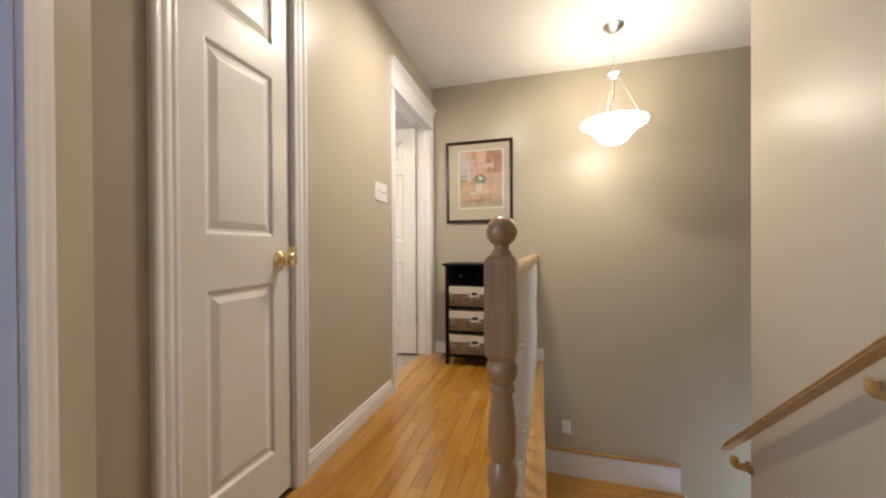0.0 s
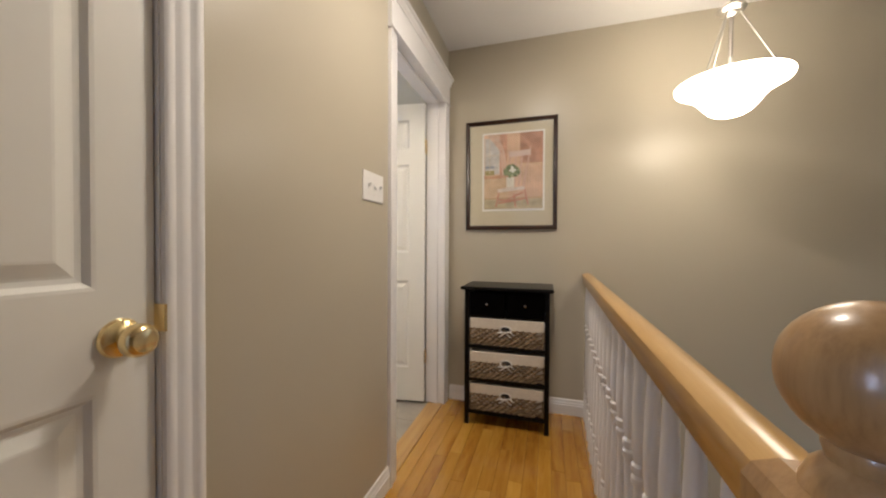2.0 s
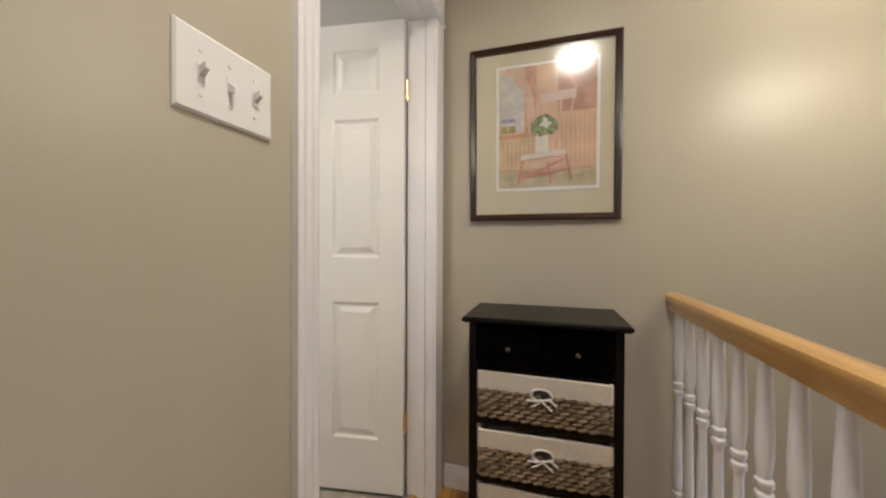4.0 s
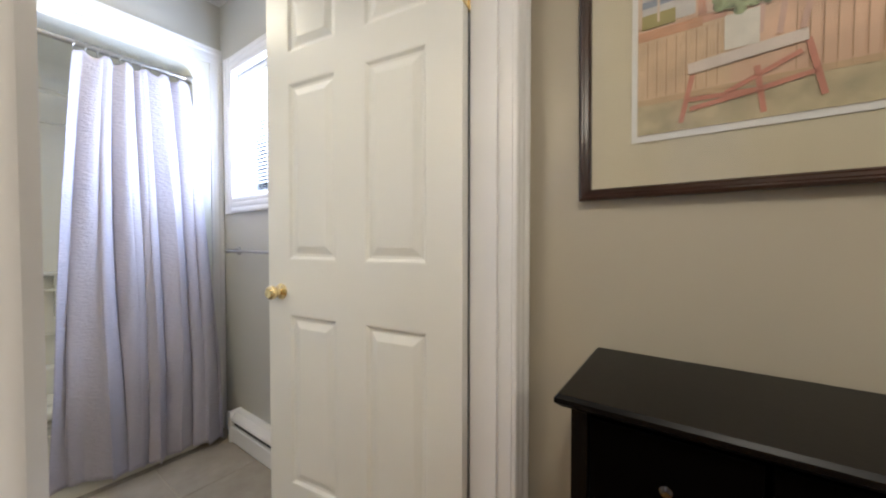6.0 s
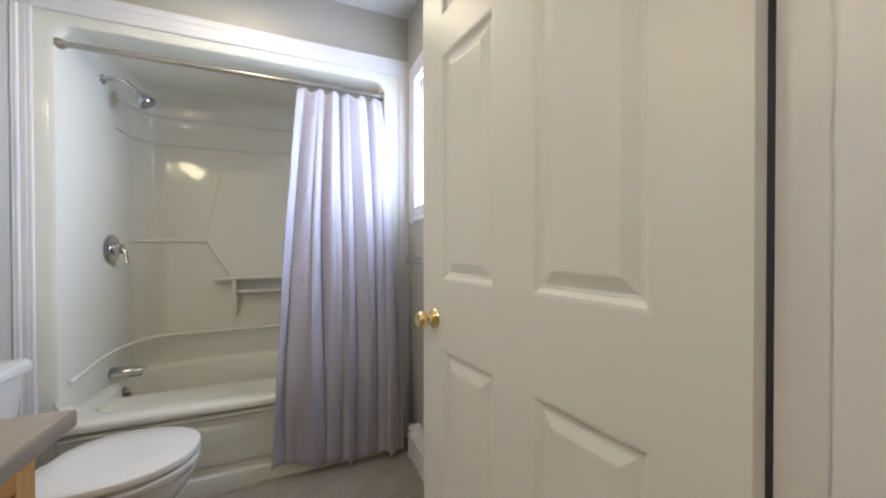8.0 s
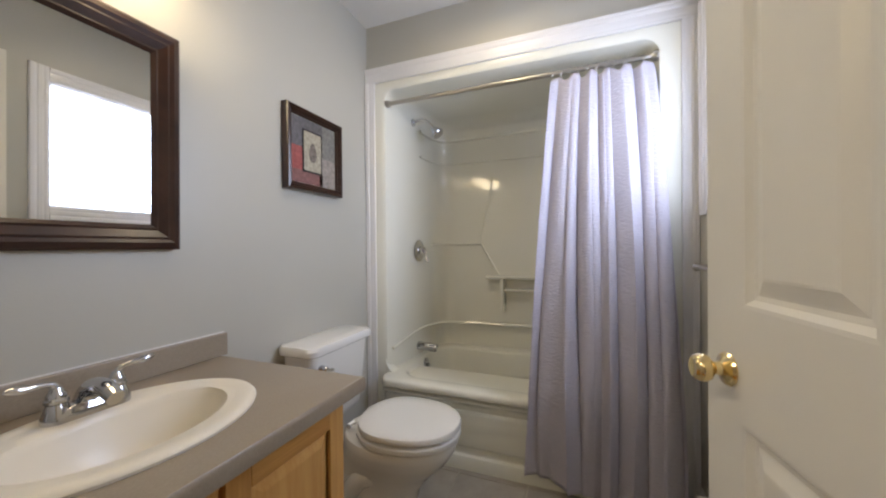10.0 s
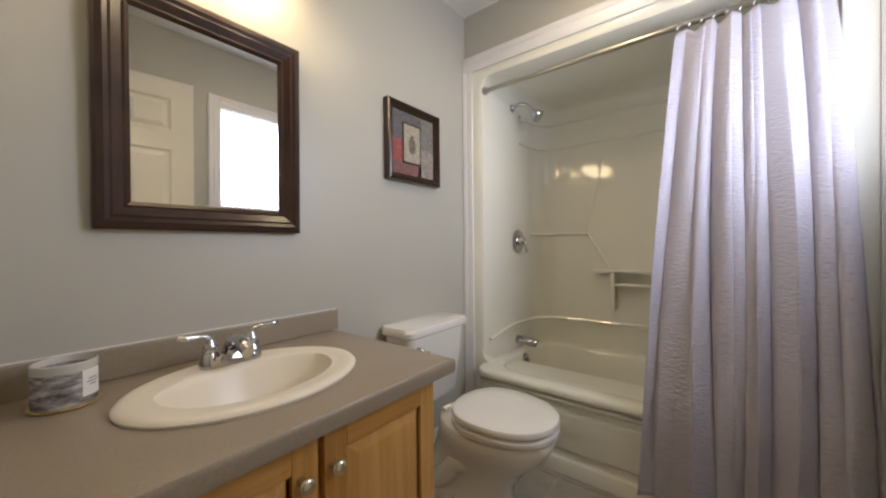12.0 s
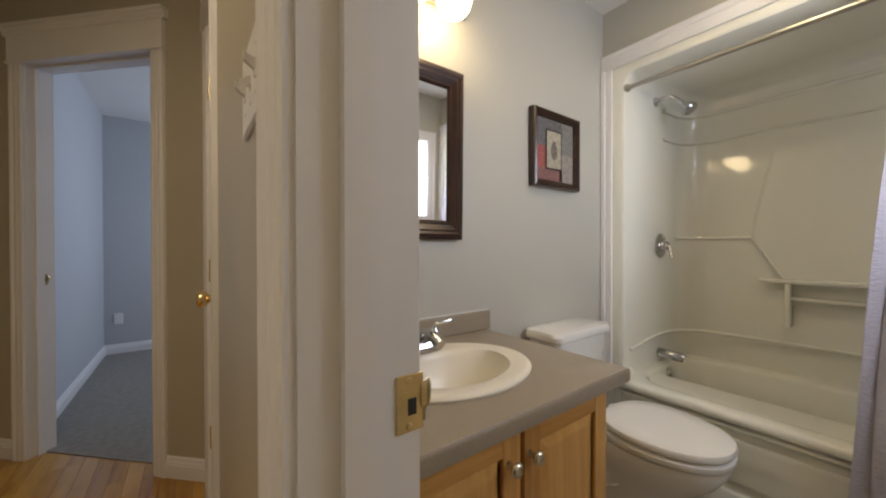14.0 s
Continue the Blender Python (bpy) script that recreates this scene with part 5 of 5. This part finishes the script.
# bathroom ceiling lamp
cl_ = thing("ceiling_lamp", "round frosted ceiling lamp in the bathroom", "ceiling lamp", pose(-2.60, 2.50, H))
bm = bmesh.new()
lathe(bm, [(0, 0), (0.14, 0), (0.14, -0.018), (0, -0.018)], 32)
part("base_ring", bm, PLASTIC, cl_, smooth=True)
bm = bmesh.new()
lathe(bm, [(0.13, -0.018), (0.125, -0.045), (0.095, -0.075), (0.05, -0.09), (0, -0.094)], 32)
d_ = part("dome", bm, GLOWSMALL, cl_, "lit frosted glass dome", True)

# ---- landing furniture ----
# chest with baskets
CX0, CX1, CY, CYB = -0.920, -0.428, 3.031, 3.325
chest = thing("basket_chest", "black-brown stand with two small drawers on top, against the wall", "chest of drawers", pose(CX0, CY, 0.004))
cw2, cd = CX1 - CX0, CYB - CY
bm = bmesh.new()
loft(bm, [[(x0, y0, z), (x1, y0, z), (x1, y1, z), (x0, y1, z)] for x0, x1, y0, y1, z in
          ((-0.012, cw2 + 0.012, -0.012, cd, 0.812), (-0.022, cw2 + 0.022, -0.022, cd, 0.820), (-0.022, cw2 + 0.022, -0.022, cd, 0.828), (-0.016, cw2 + 0.016, -0.016, cd, 0.834))])
part("top_board", bm, ESPRESSO, chest)
for x in (0, cw2 - 0.026):
    for y in (0, cd - 0.026):
        boxes("leg", ESPRESSO, (x, x + 0.026, y, y + 0.026, 0, 0.812), parent=chest, bevel=0.002)
for z in (0.066, 0.262, 0.462):
    boxes("shelf_frame", ESPRESSO, (0.026, cw2 - 0.026, 0.003, 0.020, z, z + 0.022), (0.026, cw2 - 0.026, cd - 0.02, cd - 0.003, z, z + 0.022), (0.003, 0.02, 0.026, cd - 0.026, z, z + 0.022), (cw2 - 0.02, cw2 - 0.003, 0.026, cd - 0.026, z, z + 0.022), parent=chest)
    for k in range(5):
        x = 0.06 + k * (cw2 - 0.14) / 4
        boxes("shelf_slat", ESPRESSO, (x, x + 0.02, 0.02, cd - 0.02, z + 0.008, z + 0.016), parent=chest)
boxes("drawer_case", ESPRESSO, (0.026, cw2 - 0.026, 0.006, 0.012, 0.648, 0.655), (0.0, 0.006, 0.026, cd - 0.026, 0.640, 0.812), (cw2 - 0.006, cw2, 0.026, cd - 0.026, 0.640, 0.812), (0.026, cw2 - 0.026, cd - 0.012, cd - 0.004, 0.640, 0.812), (0.026, cw2 - 0.026, 0.012, cd - 0.012, 0.640, 0.648), parent=chest)
for x0, x1 in ((0.030, cw2 / 2 - 0.004), (cw2 / 2 + 0.004, cw2 - 0.030)):
    dr = new("drawer")
    dr.parent = chest
    dr.matrix_basis = pose(x0, 0, 0.66)
    boxes("drawer_front", ESPRESSO_SHADED, (0, x1 - x0, -0.002, 0.014, 0, 0.142), parent=dr, bevel=0.003)
    bm = bmesh.new()
    lathe(bm, [(0, 0), (0.005, 0), (0.004, 0.007), (0.0085, 0.012), (0.0085, 0.016), (0.005, 0.018), (0, 0.0185)], 18, pose((x1 - x0) / 2, -0.002, 0.072, 90, 0, 0))
    part("drawer_knob", bm, PEWTER, dr, "small pewter knob", True)


def basket_parts(z0):
    b = thing("wicker_basket", "brown seagrass basket with cream dotted liner and white bow", "basket", pose(CX0 + 0.032, CY + 0.008, z0), group="baskets in the stand")
    w, d, h = cw2 - 0.064, cd - 0.03, 0.162
    rnd = random.Random(5)
    bm = bmesh.new()
    box(bm, 0.008, w - 0.008, 0.008, d - 0.008, 0.003, 0.100)
    n = 12
    rows = 7
    for r_ in range(rows):
        z = 0.006 + r_ * 0.0145
        for i in range(n):
            x = w * (i + 0.5 * (r_ % 2)) / n
            if x + w / n * 1.2 > w:
                continue
            tube(bm, [(x, 0.007, z), (x + w / n * 0.35, 0.000 - 0.002 * rnd.random(), z + 0.001), (x + w / n * 0.85, -0.001 - 0.002 * rnd.random(), z + 0.006), (x + w / n * 1.2, 0.007, z + 0.010)], 0.0066, 6, [0.6, 1, 1, 0.6])
        for i in range(10):
            for x, sg in ((0.005, -1), (w - 0.005, 1)):
                y = d * i / 10
                tube(bm, [(x, y, z), (x + sg * 0.004, y + d / 20, z + 0.005), (x, y + d / 9, z + 0.009)], 0.0078, 5, [0.6, 1, 0.6])
    part("woven_body", bm, WEAVE, b, "woven brown seagrass strands", True)
    bm = bmesh.new()
    nseg = 40
    ringpts = basin_ring(-0.003, w + 0.003, -0.003, d + 0.003, 0, 0.012, 6)
    inn = basin_ring(0.006, w - 0.006, 0.006, d - 0.006, 0, 0.008, 6)
    wob = [0.002 * math.sin(5 * i) for i in range(len(ringpts))]
    loft(bm, [[(x, y, 0.102 + wob[i]) for i, (x, y, _) in enumerate(ringpts)], [(x, y - 0.001, 0.120) for x, y, _ in ringpts], [(x, y, h - 0.003) for x, y, _ in ringpts],
              [(x, y, h) for x, y, _ in inn], [(x, y, 0.04) for x, y, _ in inn]])
    part("liner", bm, LINER, b, "cream linen liner with small dots", True)
    bm = bmesh.new()
    for i in range(16):
        for j in range(2):
            x, z = w * (i + 0.4 + 0.4 * j) / 16.5, 0.118 + 0.022 * j
            lathe(bm, [(0.0022, 0), (0.0018, 0.0006), (0, 0.0008)], 8, pose(x, -0.0037, z, 90, 0, 0))
    part("liner_dots", bm, RIBBON, b, "small white dots", kind="stuff")
    bm = bmesh.new()
    cx = w / 2
    tube(bm, curve_points([(cx - 0.012, -0.008, 0.086), (cx - 0.032, -0.008, 0.098), (cx - 0.026, -0.007, 0.118), (cx, -0.007, 0.124), (cx + 0.024, -0.007, 0.118), (cx + 0.034, -0.008, 0.100), (cx + 0.012, -0.009, 0.088)]), 0.0034, 7)
    for s in (-1, 1):
        tube(bm, curve_points([(cx, -0.012, 0.088), (cx + s * 0.024, -0.013, 0.090 + 0.004 * s), (cx + s * 0.048, -0.010, 0.080 - 0.004 * s)]), 0.0036, 7)
        tube(bm, curve_points([(cx, -0.012, 0.088), (cx + s * 0.016, -0.011, 0.074), (cx + s * 0.034, -0.009, 0.058 + 0.006 * (s < 0))]), 0.0034, 7)
    lathe(bm, [(0, -0.006), (0.007, -0.003), (0.007, 0.003), (0, 0.006)], 10, pose(cx, -0.012, 0.088))
    part("bow", bm, RIBBON, b, "white ribbon bow", True)
    # no hole is cut: a dark disc paints the shade of the handle opening
    bm = bmesh.new()
    lathe(bm, [(0.017, 0), (0.016, 0.003), (0, 0.003)], 16, pose(cx, -0.003, 0.106, 90, 0, 0), 1.5, 0.75)
    part("handle_opening_shade", bm, DARK, b, "dark oval patch coloured like the shade inside the handle hole", True)
    return b


first_b = basket_parts(0.092)
copy_thing(first_b, pose(CX0 + 0.036, CY - 0.006, 0.288, 0, 0, 1.8))
copy_thing(first_b, pose(CX0 + 0.031, CY + 0.004, 0.488, 0, 0, -1.5))

# hall picture: x runs from right to left on this wall
PW, PH = 0.596, 0.725
PR = pose(-0.388, YF - 0.002, 1.19, 0, 0, 180) @ pose(0, 0, 0, -1.6, 0, 0)


def col(name, c, var=0.08, scale=25):
    return plain(name, c, 0.75, var=var, scale=scale)


x0, x1, z0, z1 = 0.090, 0.472, 0.137, 0.632
pic = framed("framed_print", "dark framed print of a pink chair with flower jug", "picture", PR, PW, PH, 0.027, 0.024, FRAMEWOOD,
             [("mat_board", 0.024, PW - 0.024, 0.024, PH - 0.024, 0.006, MAT_BOARD, "cream mat board"),
              ("print_border", x0 - 0.012, x1 + 0.012, z0 - 0.014, z1 + 0.012, 0.0085, WHITECARD, "white print border")])


def paint(bm_boxes, c, y, name="painted_area", var=0.10, scale=25):
    bm = bmesh.new()
    for a0, a1, b0, b1 in bm_boxes:
        box(bm, x0 + a0 * (x1 - x0), x0 + a1 * (x1 - x0), y - 0.0006, y, z0 + b0 * (z1 - z0), z0 + b1 * (z1 - z0))
    part(name, bm, col("ink_%d" % len(bpy.data.materials), c, var, scale), pic)


def strokes(lines, r, c, y, name="painted_lines"):
    """Lines in the picture's own unit square, drawn from its left as one faces it."""
    bm = bmesh.new()
    for (ax, az), (bx, bz) in lines:
        p, q_ = Vector(((1 - ax), az)), Vector(((1 - bx), bz))
        P = Vector((x0 + p.x * (x1 - x0), y, z0 + p.y * (z1 - z0)))
        Q = Vector((x0 + q_.x * (x1 - x0), y, z0 + q_.y * (z1 - z0)))
        d = (Q - P).normalized()
        w_ = d.cross(Vector((0, 1, 0))) * r
        loft(bm, [[P + w_, P - w_, Q - w_, Q + w_], [v + Vector((0, 0.0005, 0)) for v in (P + w_, P - w_, Q - w_, Q + w_)]])
    part(name, bm, col("ink_%d" % len(bpy.data.materials), c), pic)


def F(a0, a1, b0, b1):
    return (1 - a1, 1 - a0, b0, b1)


Y0 = 0.0095
paint([(0, 1, 0, 1)], (0.70, 0.50, 0.36), Y0, "painted_ground", 0.15, 9)
paint([F(0, 1, 0, 0.13)], (0.52, 0.45, 0.30), Y0 + 0.0008, var=0.2)
paint([F(0, 1, 0.13, 0.155)], (0.55, 0.40, 0.25), Y0 + 0.0016)
paint([F(0, 0.42, 0.155, 0.42)], (0.66, 0.50, 0.34), Y0 + 0.0008)
paint([F(0.62, 1, 0.60, 1.0)], (0.52, 0.30, 0.22), Y0 + 0.0008, var=0.2)
paint([F(0.62, 1, 0.57, 0.60)], (0.66, 0.48, 0.33), Y0 + 0.0016)
paint([F(0.02, 0.27, 0.47, 0.95)], (0.60, 0.58, 0.56), Y0 + 0.0008, "painted_window", 0.15)
paint([F(0.02, 0.18, 0.46, 0.52)], (0.38, 0.33, 0.14), Y0 + 0.0016)
paint([F(0.02, 0.18, 0.55, 0.58)], (0.30, 0.34, 0.42), Y0 + 0.0016)
paint([F(0.0, 0.30, 0.41, 0.45)], (0.60, 0.35, 0.22), Y0 + 0.0016)
strokes([((0.10, 0.48), (0.10, 0.95)), ((0.02, 0.72), (0.24, 0.72)), ((0.01, 0.47), (0.01, 0.96))], 0.0022, (0.66, 0.56, 0.45), Y0 + 0.0017)
paint([F(0.28, 0.40, 0.42, 1.0)], (0.62, 0.36, 0.26), Y0 + 0.0010, "painted_curtain", 0.2)
strokes([((0.08, 1.0), (0.30, 0.78)), ((0.14, 1.0), (0.32, 0.78)), ((0.22, 1.0), (0.34, 0.76)), ((0.30, 0.76), (0.34, 0.45)), ((0.34, 0.76), (0.40, 0.45))], 0.008, (0.68, 0.50, 0.40), Y0 + 0.0021, "painted_drape")
strokes([((0.05 + 0.045 * k, 0.16), (0.05 + 0.045 * k, 0.40)) for k in range(8)] + [((0.66 + 0.045 * k, 0.16), (0.66 + 0.045 * k, 0.56)) for k in range(8)], 0.0009, (0.50, 0.33, 0.21), Y0 + 0.0017)
# the painted chair
PINK = (0.58, 0.27, 0.20)
strokes([((0.26, 0.22), (0.21, 0.03)), ((0.52, 0.20), (0.55, 0.02)), ((0.70, 0.26), (0.76, 0.05)), ((0.24, 0.12), (0.53, 0.11)), ((0.53, 0.11), (0.74, 0.14)), ((0.53, 0.11), (0.25, 0.08)), ((0.40, 0.12), (0.68, 0.22))], 0.0045, PINK, Y0 + 0.0026, "painted_chair_legs")
strokes([((0.68, 0.30), (0.80, 0.80)), ((0.46, 0.36), (0.44, 0.78)), ((0.60, 0.30), (0.66, 0.72)), ((0.53, 0.32), (0.55, 0.72))], 0.0045, (0.66, 0.46, 0.38), Y0 + 0.0026, "painted_chair_back")
strokes([((0.44, 0.72), (0.80, 0.74))], 0.018, (0.68, 0.55, 0.50), Y0 + 0.0031, "painted_chair_rail")
strokes([((0.24, 0.245), (0.70, 0.275))], 0.011, (0.70, 0.62, 0.56), Y0 + 0.0031, "painted_chair_seat")
strokes([((0.46, 0.285), (0.46, 0.42))], 0.026, (0.74, 0.70, 0.62), Y0 + 0.0037, "painted_jug")
rnd = random.Random(3)
bm = bmesh.new()
bm2 = bmesh.new()
for k in range(46):
    t, rr = rnd.random() * 6.28, math.sqrt(rnd.random())
    cx_, cz_ = 0.48 + 0.13 * rr * math.cos(t), 0.50 + 0.075 * rr * math.sin(t)
    tgt = bm2 if (cx_ - 0.50) ** 2 + ((cz_ - 0.52) * 1.3) ** 2 < 0.003 else bm
    lathe(tgt, [(0.009 + 0.005 * rnd.random(), 0), (0.002, 0.0004), (0, 0.0005)], 7, pose(x0 + (1 - cx_) * (x1 - x0), Y0 + 0.0042 + 0.00001 * k, z0 + cz_ * (z1 - z0), -90, 0, 0))
part("painted_leaves", bm, col("ink_leaf", (0.27, 0.31, 0.17), 0.5, 60), pic)
part("painted_blossom", bm2, col("ink_blossom", (0.72, 0.72, 0.66), 0.05), pic)
gl = boxes("picture_glass", PICTURE_GLASS, (0.026, PW - 0.026, 0.0150, 0.0162, 0.026, PH - 0.026), parent=pic)
gl.visible_shadow = False


# switch and outlets
def plate(m, w, h, gangs, label):
    t = thing("switch_plate" if gangs else "outlet_plate", label, "light switch" if gangs else "wall plate", m)
    bm = bmesh.new()
    loft(bm, [[(x, y, z) for x, z in ((-w / 2 + i, -h / 2 + i), (w / 2 - i, -h / 2 + i), (w / 2 - i, h / 2 - i), (-w / 2 + i, h / 2 - i))] for i, y in ((0, 0), (0, 0.003), (0.004, 0.006))])
    part("plate", bm, PLASTIC, t)
    for g in range(gangs):
        x = (g - (gangs - 1) / 2) * 0.046
        boxes("toggle_surround", TRIM, (x - 0.0055, x + 0.0055, 0.006, 0.0072, -0.0125, 0.0125), parent=t)
        bm = bmesh.new()
        up = 1 if g != 1 else -1
        loft(bm, [square_y(x, 0.0045, 0.0065, 0.006, 0), square_y(x, 0.0035, 0.0045, 0.019, up * 0.008)])
        part("toggle", bm, PLASTIC, t)
        for z in (-0.030, 0.030):
            bm = bmesh.new()
            lathe(bm, [(0.0035, 0), (0.0025, 0.0012), (0, 0.0014)], 10, pose(x, 0.006, z, -90, 0, 0))
            part("screw", bm, PLASTIC, t)
    return t


def square_y(x, a_, b_, y, z):
    return [(x - a_, y, z - b_), (x + a_, y, z - b_), (x + a_, y, z + b_), (x - a_, y, z + b_)]


plate(pose(XL, 2.252, 1.318, 0, 0, -90), 0.165, 0.116, 3, "white triple toggle switch plate beside the bathroom door")
plate(pose(0.042, YF, -0.546, 0, 0, 180), 0.070, 0.114, 0, "white blank wall plate low over the stair landing")
o = plate(pose(-0.46, -2.11, 0.36, 0, 0, 0), 0.070, 0.114, 0, "white outlet on the grey bedroom wall")
for z in (-0.02, 0.02):
    boxes("socket", TRIM, (-0.015, 0.015, 0.006, 0.0075, z - 0.013, z + 0.013), parent=o, bevel=0.001)

# ---- floor strips and tiles ----
rnd = random.Random(11)
PITCH = 0.064


def strips(prefix_parent, xa, xb, ya, yb, z, along_y=True, mat=None, clip=None):
    meshes = {}
    x = xa
    while x < xb - 0.004:
        wdt = min(PITCH, xb - x) - 0.0008
        y = ya - rnd.random() * 0.8
        while y < yb:
            ln = round(rnd.choice((0.35, 0.45, 0.6, 0.75, 0.95)), 2)
            a_, b_ = max(y, ya, clip(x) if clip else ya), min(y + ln, yb)
            y += ln
            if b_ - a_ < 0.02:
                continue
            key = (round(wdt, 4), round(b_ - a_, 3))
            if key not in meshes:
                w2, l2 = wdt, b_ - a_ - 0.0008
                bm = bmesh.new()
                i = 0.0007
                rings = [[(p[0], p[1], zz) for p in ((j, j), (w2 - j, j), (w2 - j, l2 - j), (j, l2 - j))] for j, zz in ((0, -0.012), (0, -i), (i, 0))]
                if not along_y:
                    rings = [[(q_[1], q_[0], q_[2]) for q_ in r_] for r_ in rings]
                vr = loft(bm, rings, caps=False)
                bm.faces.new(vr[-1])
                bmesh.ops.recalc_face_normals(bm, faces=bm.faces)
                me = bpy.data.meshes.new("plank")
                bm.to_mesh(me)
                bm.free()
                me.materials.append(mat)
                meshes[key] = me
            o_ = new("plank", meshes[key])
            o_.parent = prefix_parent
            o_.location = (x, a_, z) if along_y else (a_, x, z)
            tagged(o_, kind="")
        x += PITCH


hall_floor = thing("floor", "varnished honey oak strip floor of the landing", "wood floor", kind="structure")
strips(hall_floor, XL + 0.0, -0.236, -0.95, YF, 0.0, True, OAK, lambda x: -0.50 - x)
strips(hall_floor, -0.236, XR, -1.38, 1.20, 0.0, True, OAK, lambda x: -0.50 - x if x < -0.17 else -9)
land_floor = thing("floor_landing", "varnished oak strip floor of the stair landing", "wood floor", kind="structure")
strips(land_floor, 2.35, YF - 0.018, -0.16, 0.895, LAND, False, OAKX)
structure("threshold", RAILWOOD, "oak threshold strip under the bathroom door", (XB + 0.02, XL, DY0, DY1, -0.01, 0.006), bevel=0.003)

bath_floor = thing("floor_tiles", "greige square ceramic bathroom floor tiles with pale grout", "tile floor", kind="structure")
TP = 0.335
tile_me = {}
for i in range(-1, 6):
    for j in range(0, 6):
        xa, xb = -2.84 + TP * i, -2.84 + TP * (i + 1)
        ya, yb = 1.630 + TP * j, 1.630 + TP * (j + 1)
        xa, xb, ya, yb = max(xa, -2.94), min(xb, XB + 0.02), max(ya, YM), min(yb, YF)
        if xb - xa < 0.02 or yb - ya < 0.02:
            continue
        w2, l2 = round(xb - xa - 0.005, 4), round(yb - ya - 0.005, 4)
        if (w2, l2) not in tile_me:
            bm = bmesh.new()
            vr = loft(bm, [[(p[0], p[1], zz) for p in ((k, k), (w2 - k, k), (w2 - k, l2 - k), (k, l2 - k))] for k, zz in ((0, -0.008), (0, -0.0018), (0.0018, 0))], caps=False)
            bm.faces.new(vr[-1])
            bmesh.ops.recalc_face_normals(bm, faces=bm.faces)
            me = bpy.data.meshes.new("tile")
            bm.to_mesh(me)
            bm.free()
            me.materials.append(TILE)
            tile_me[(w2, l2)] = me
        o_ = new("tile", tile_me[(w2, l2)])
        o_.parent = bath_floor
        o_.location = (xa + 0.0025, ya + 0.0025, 0.0)
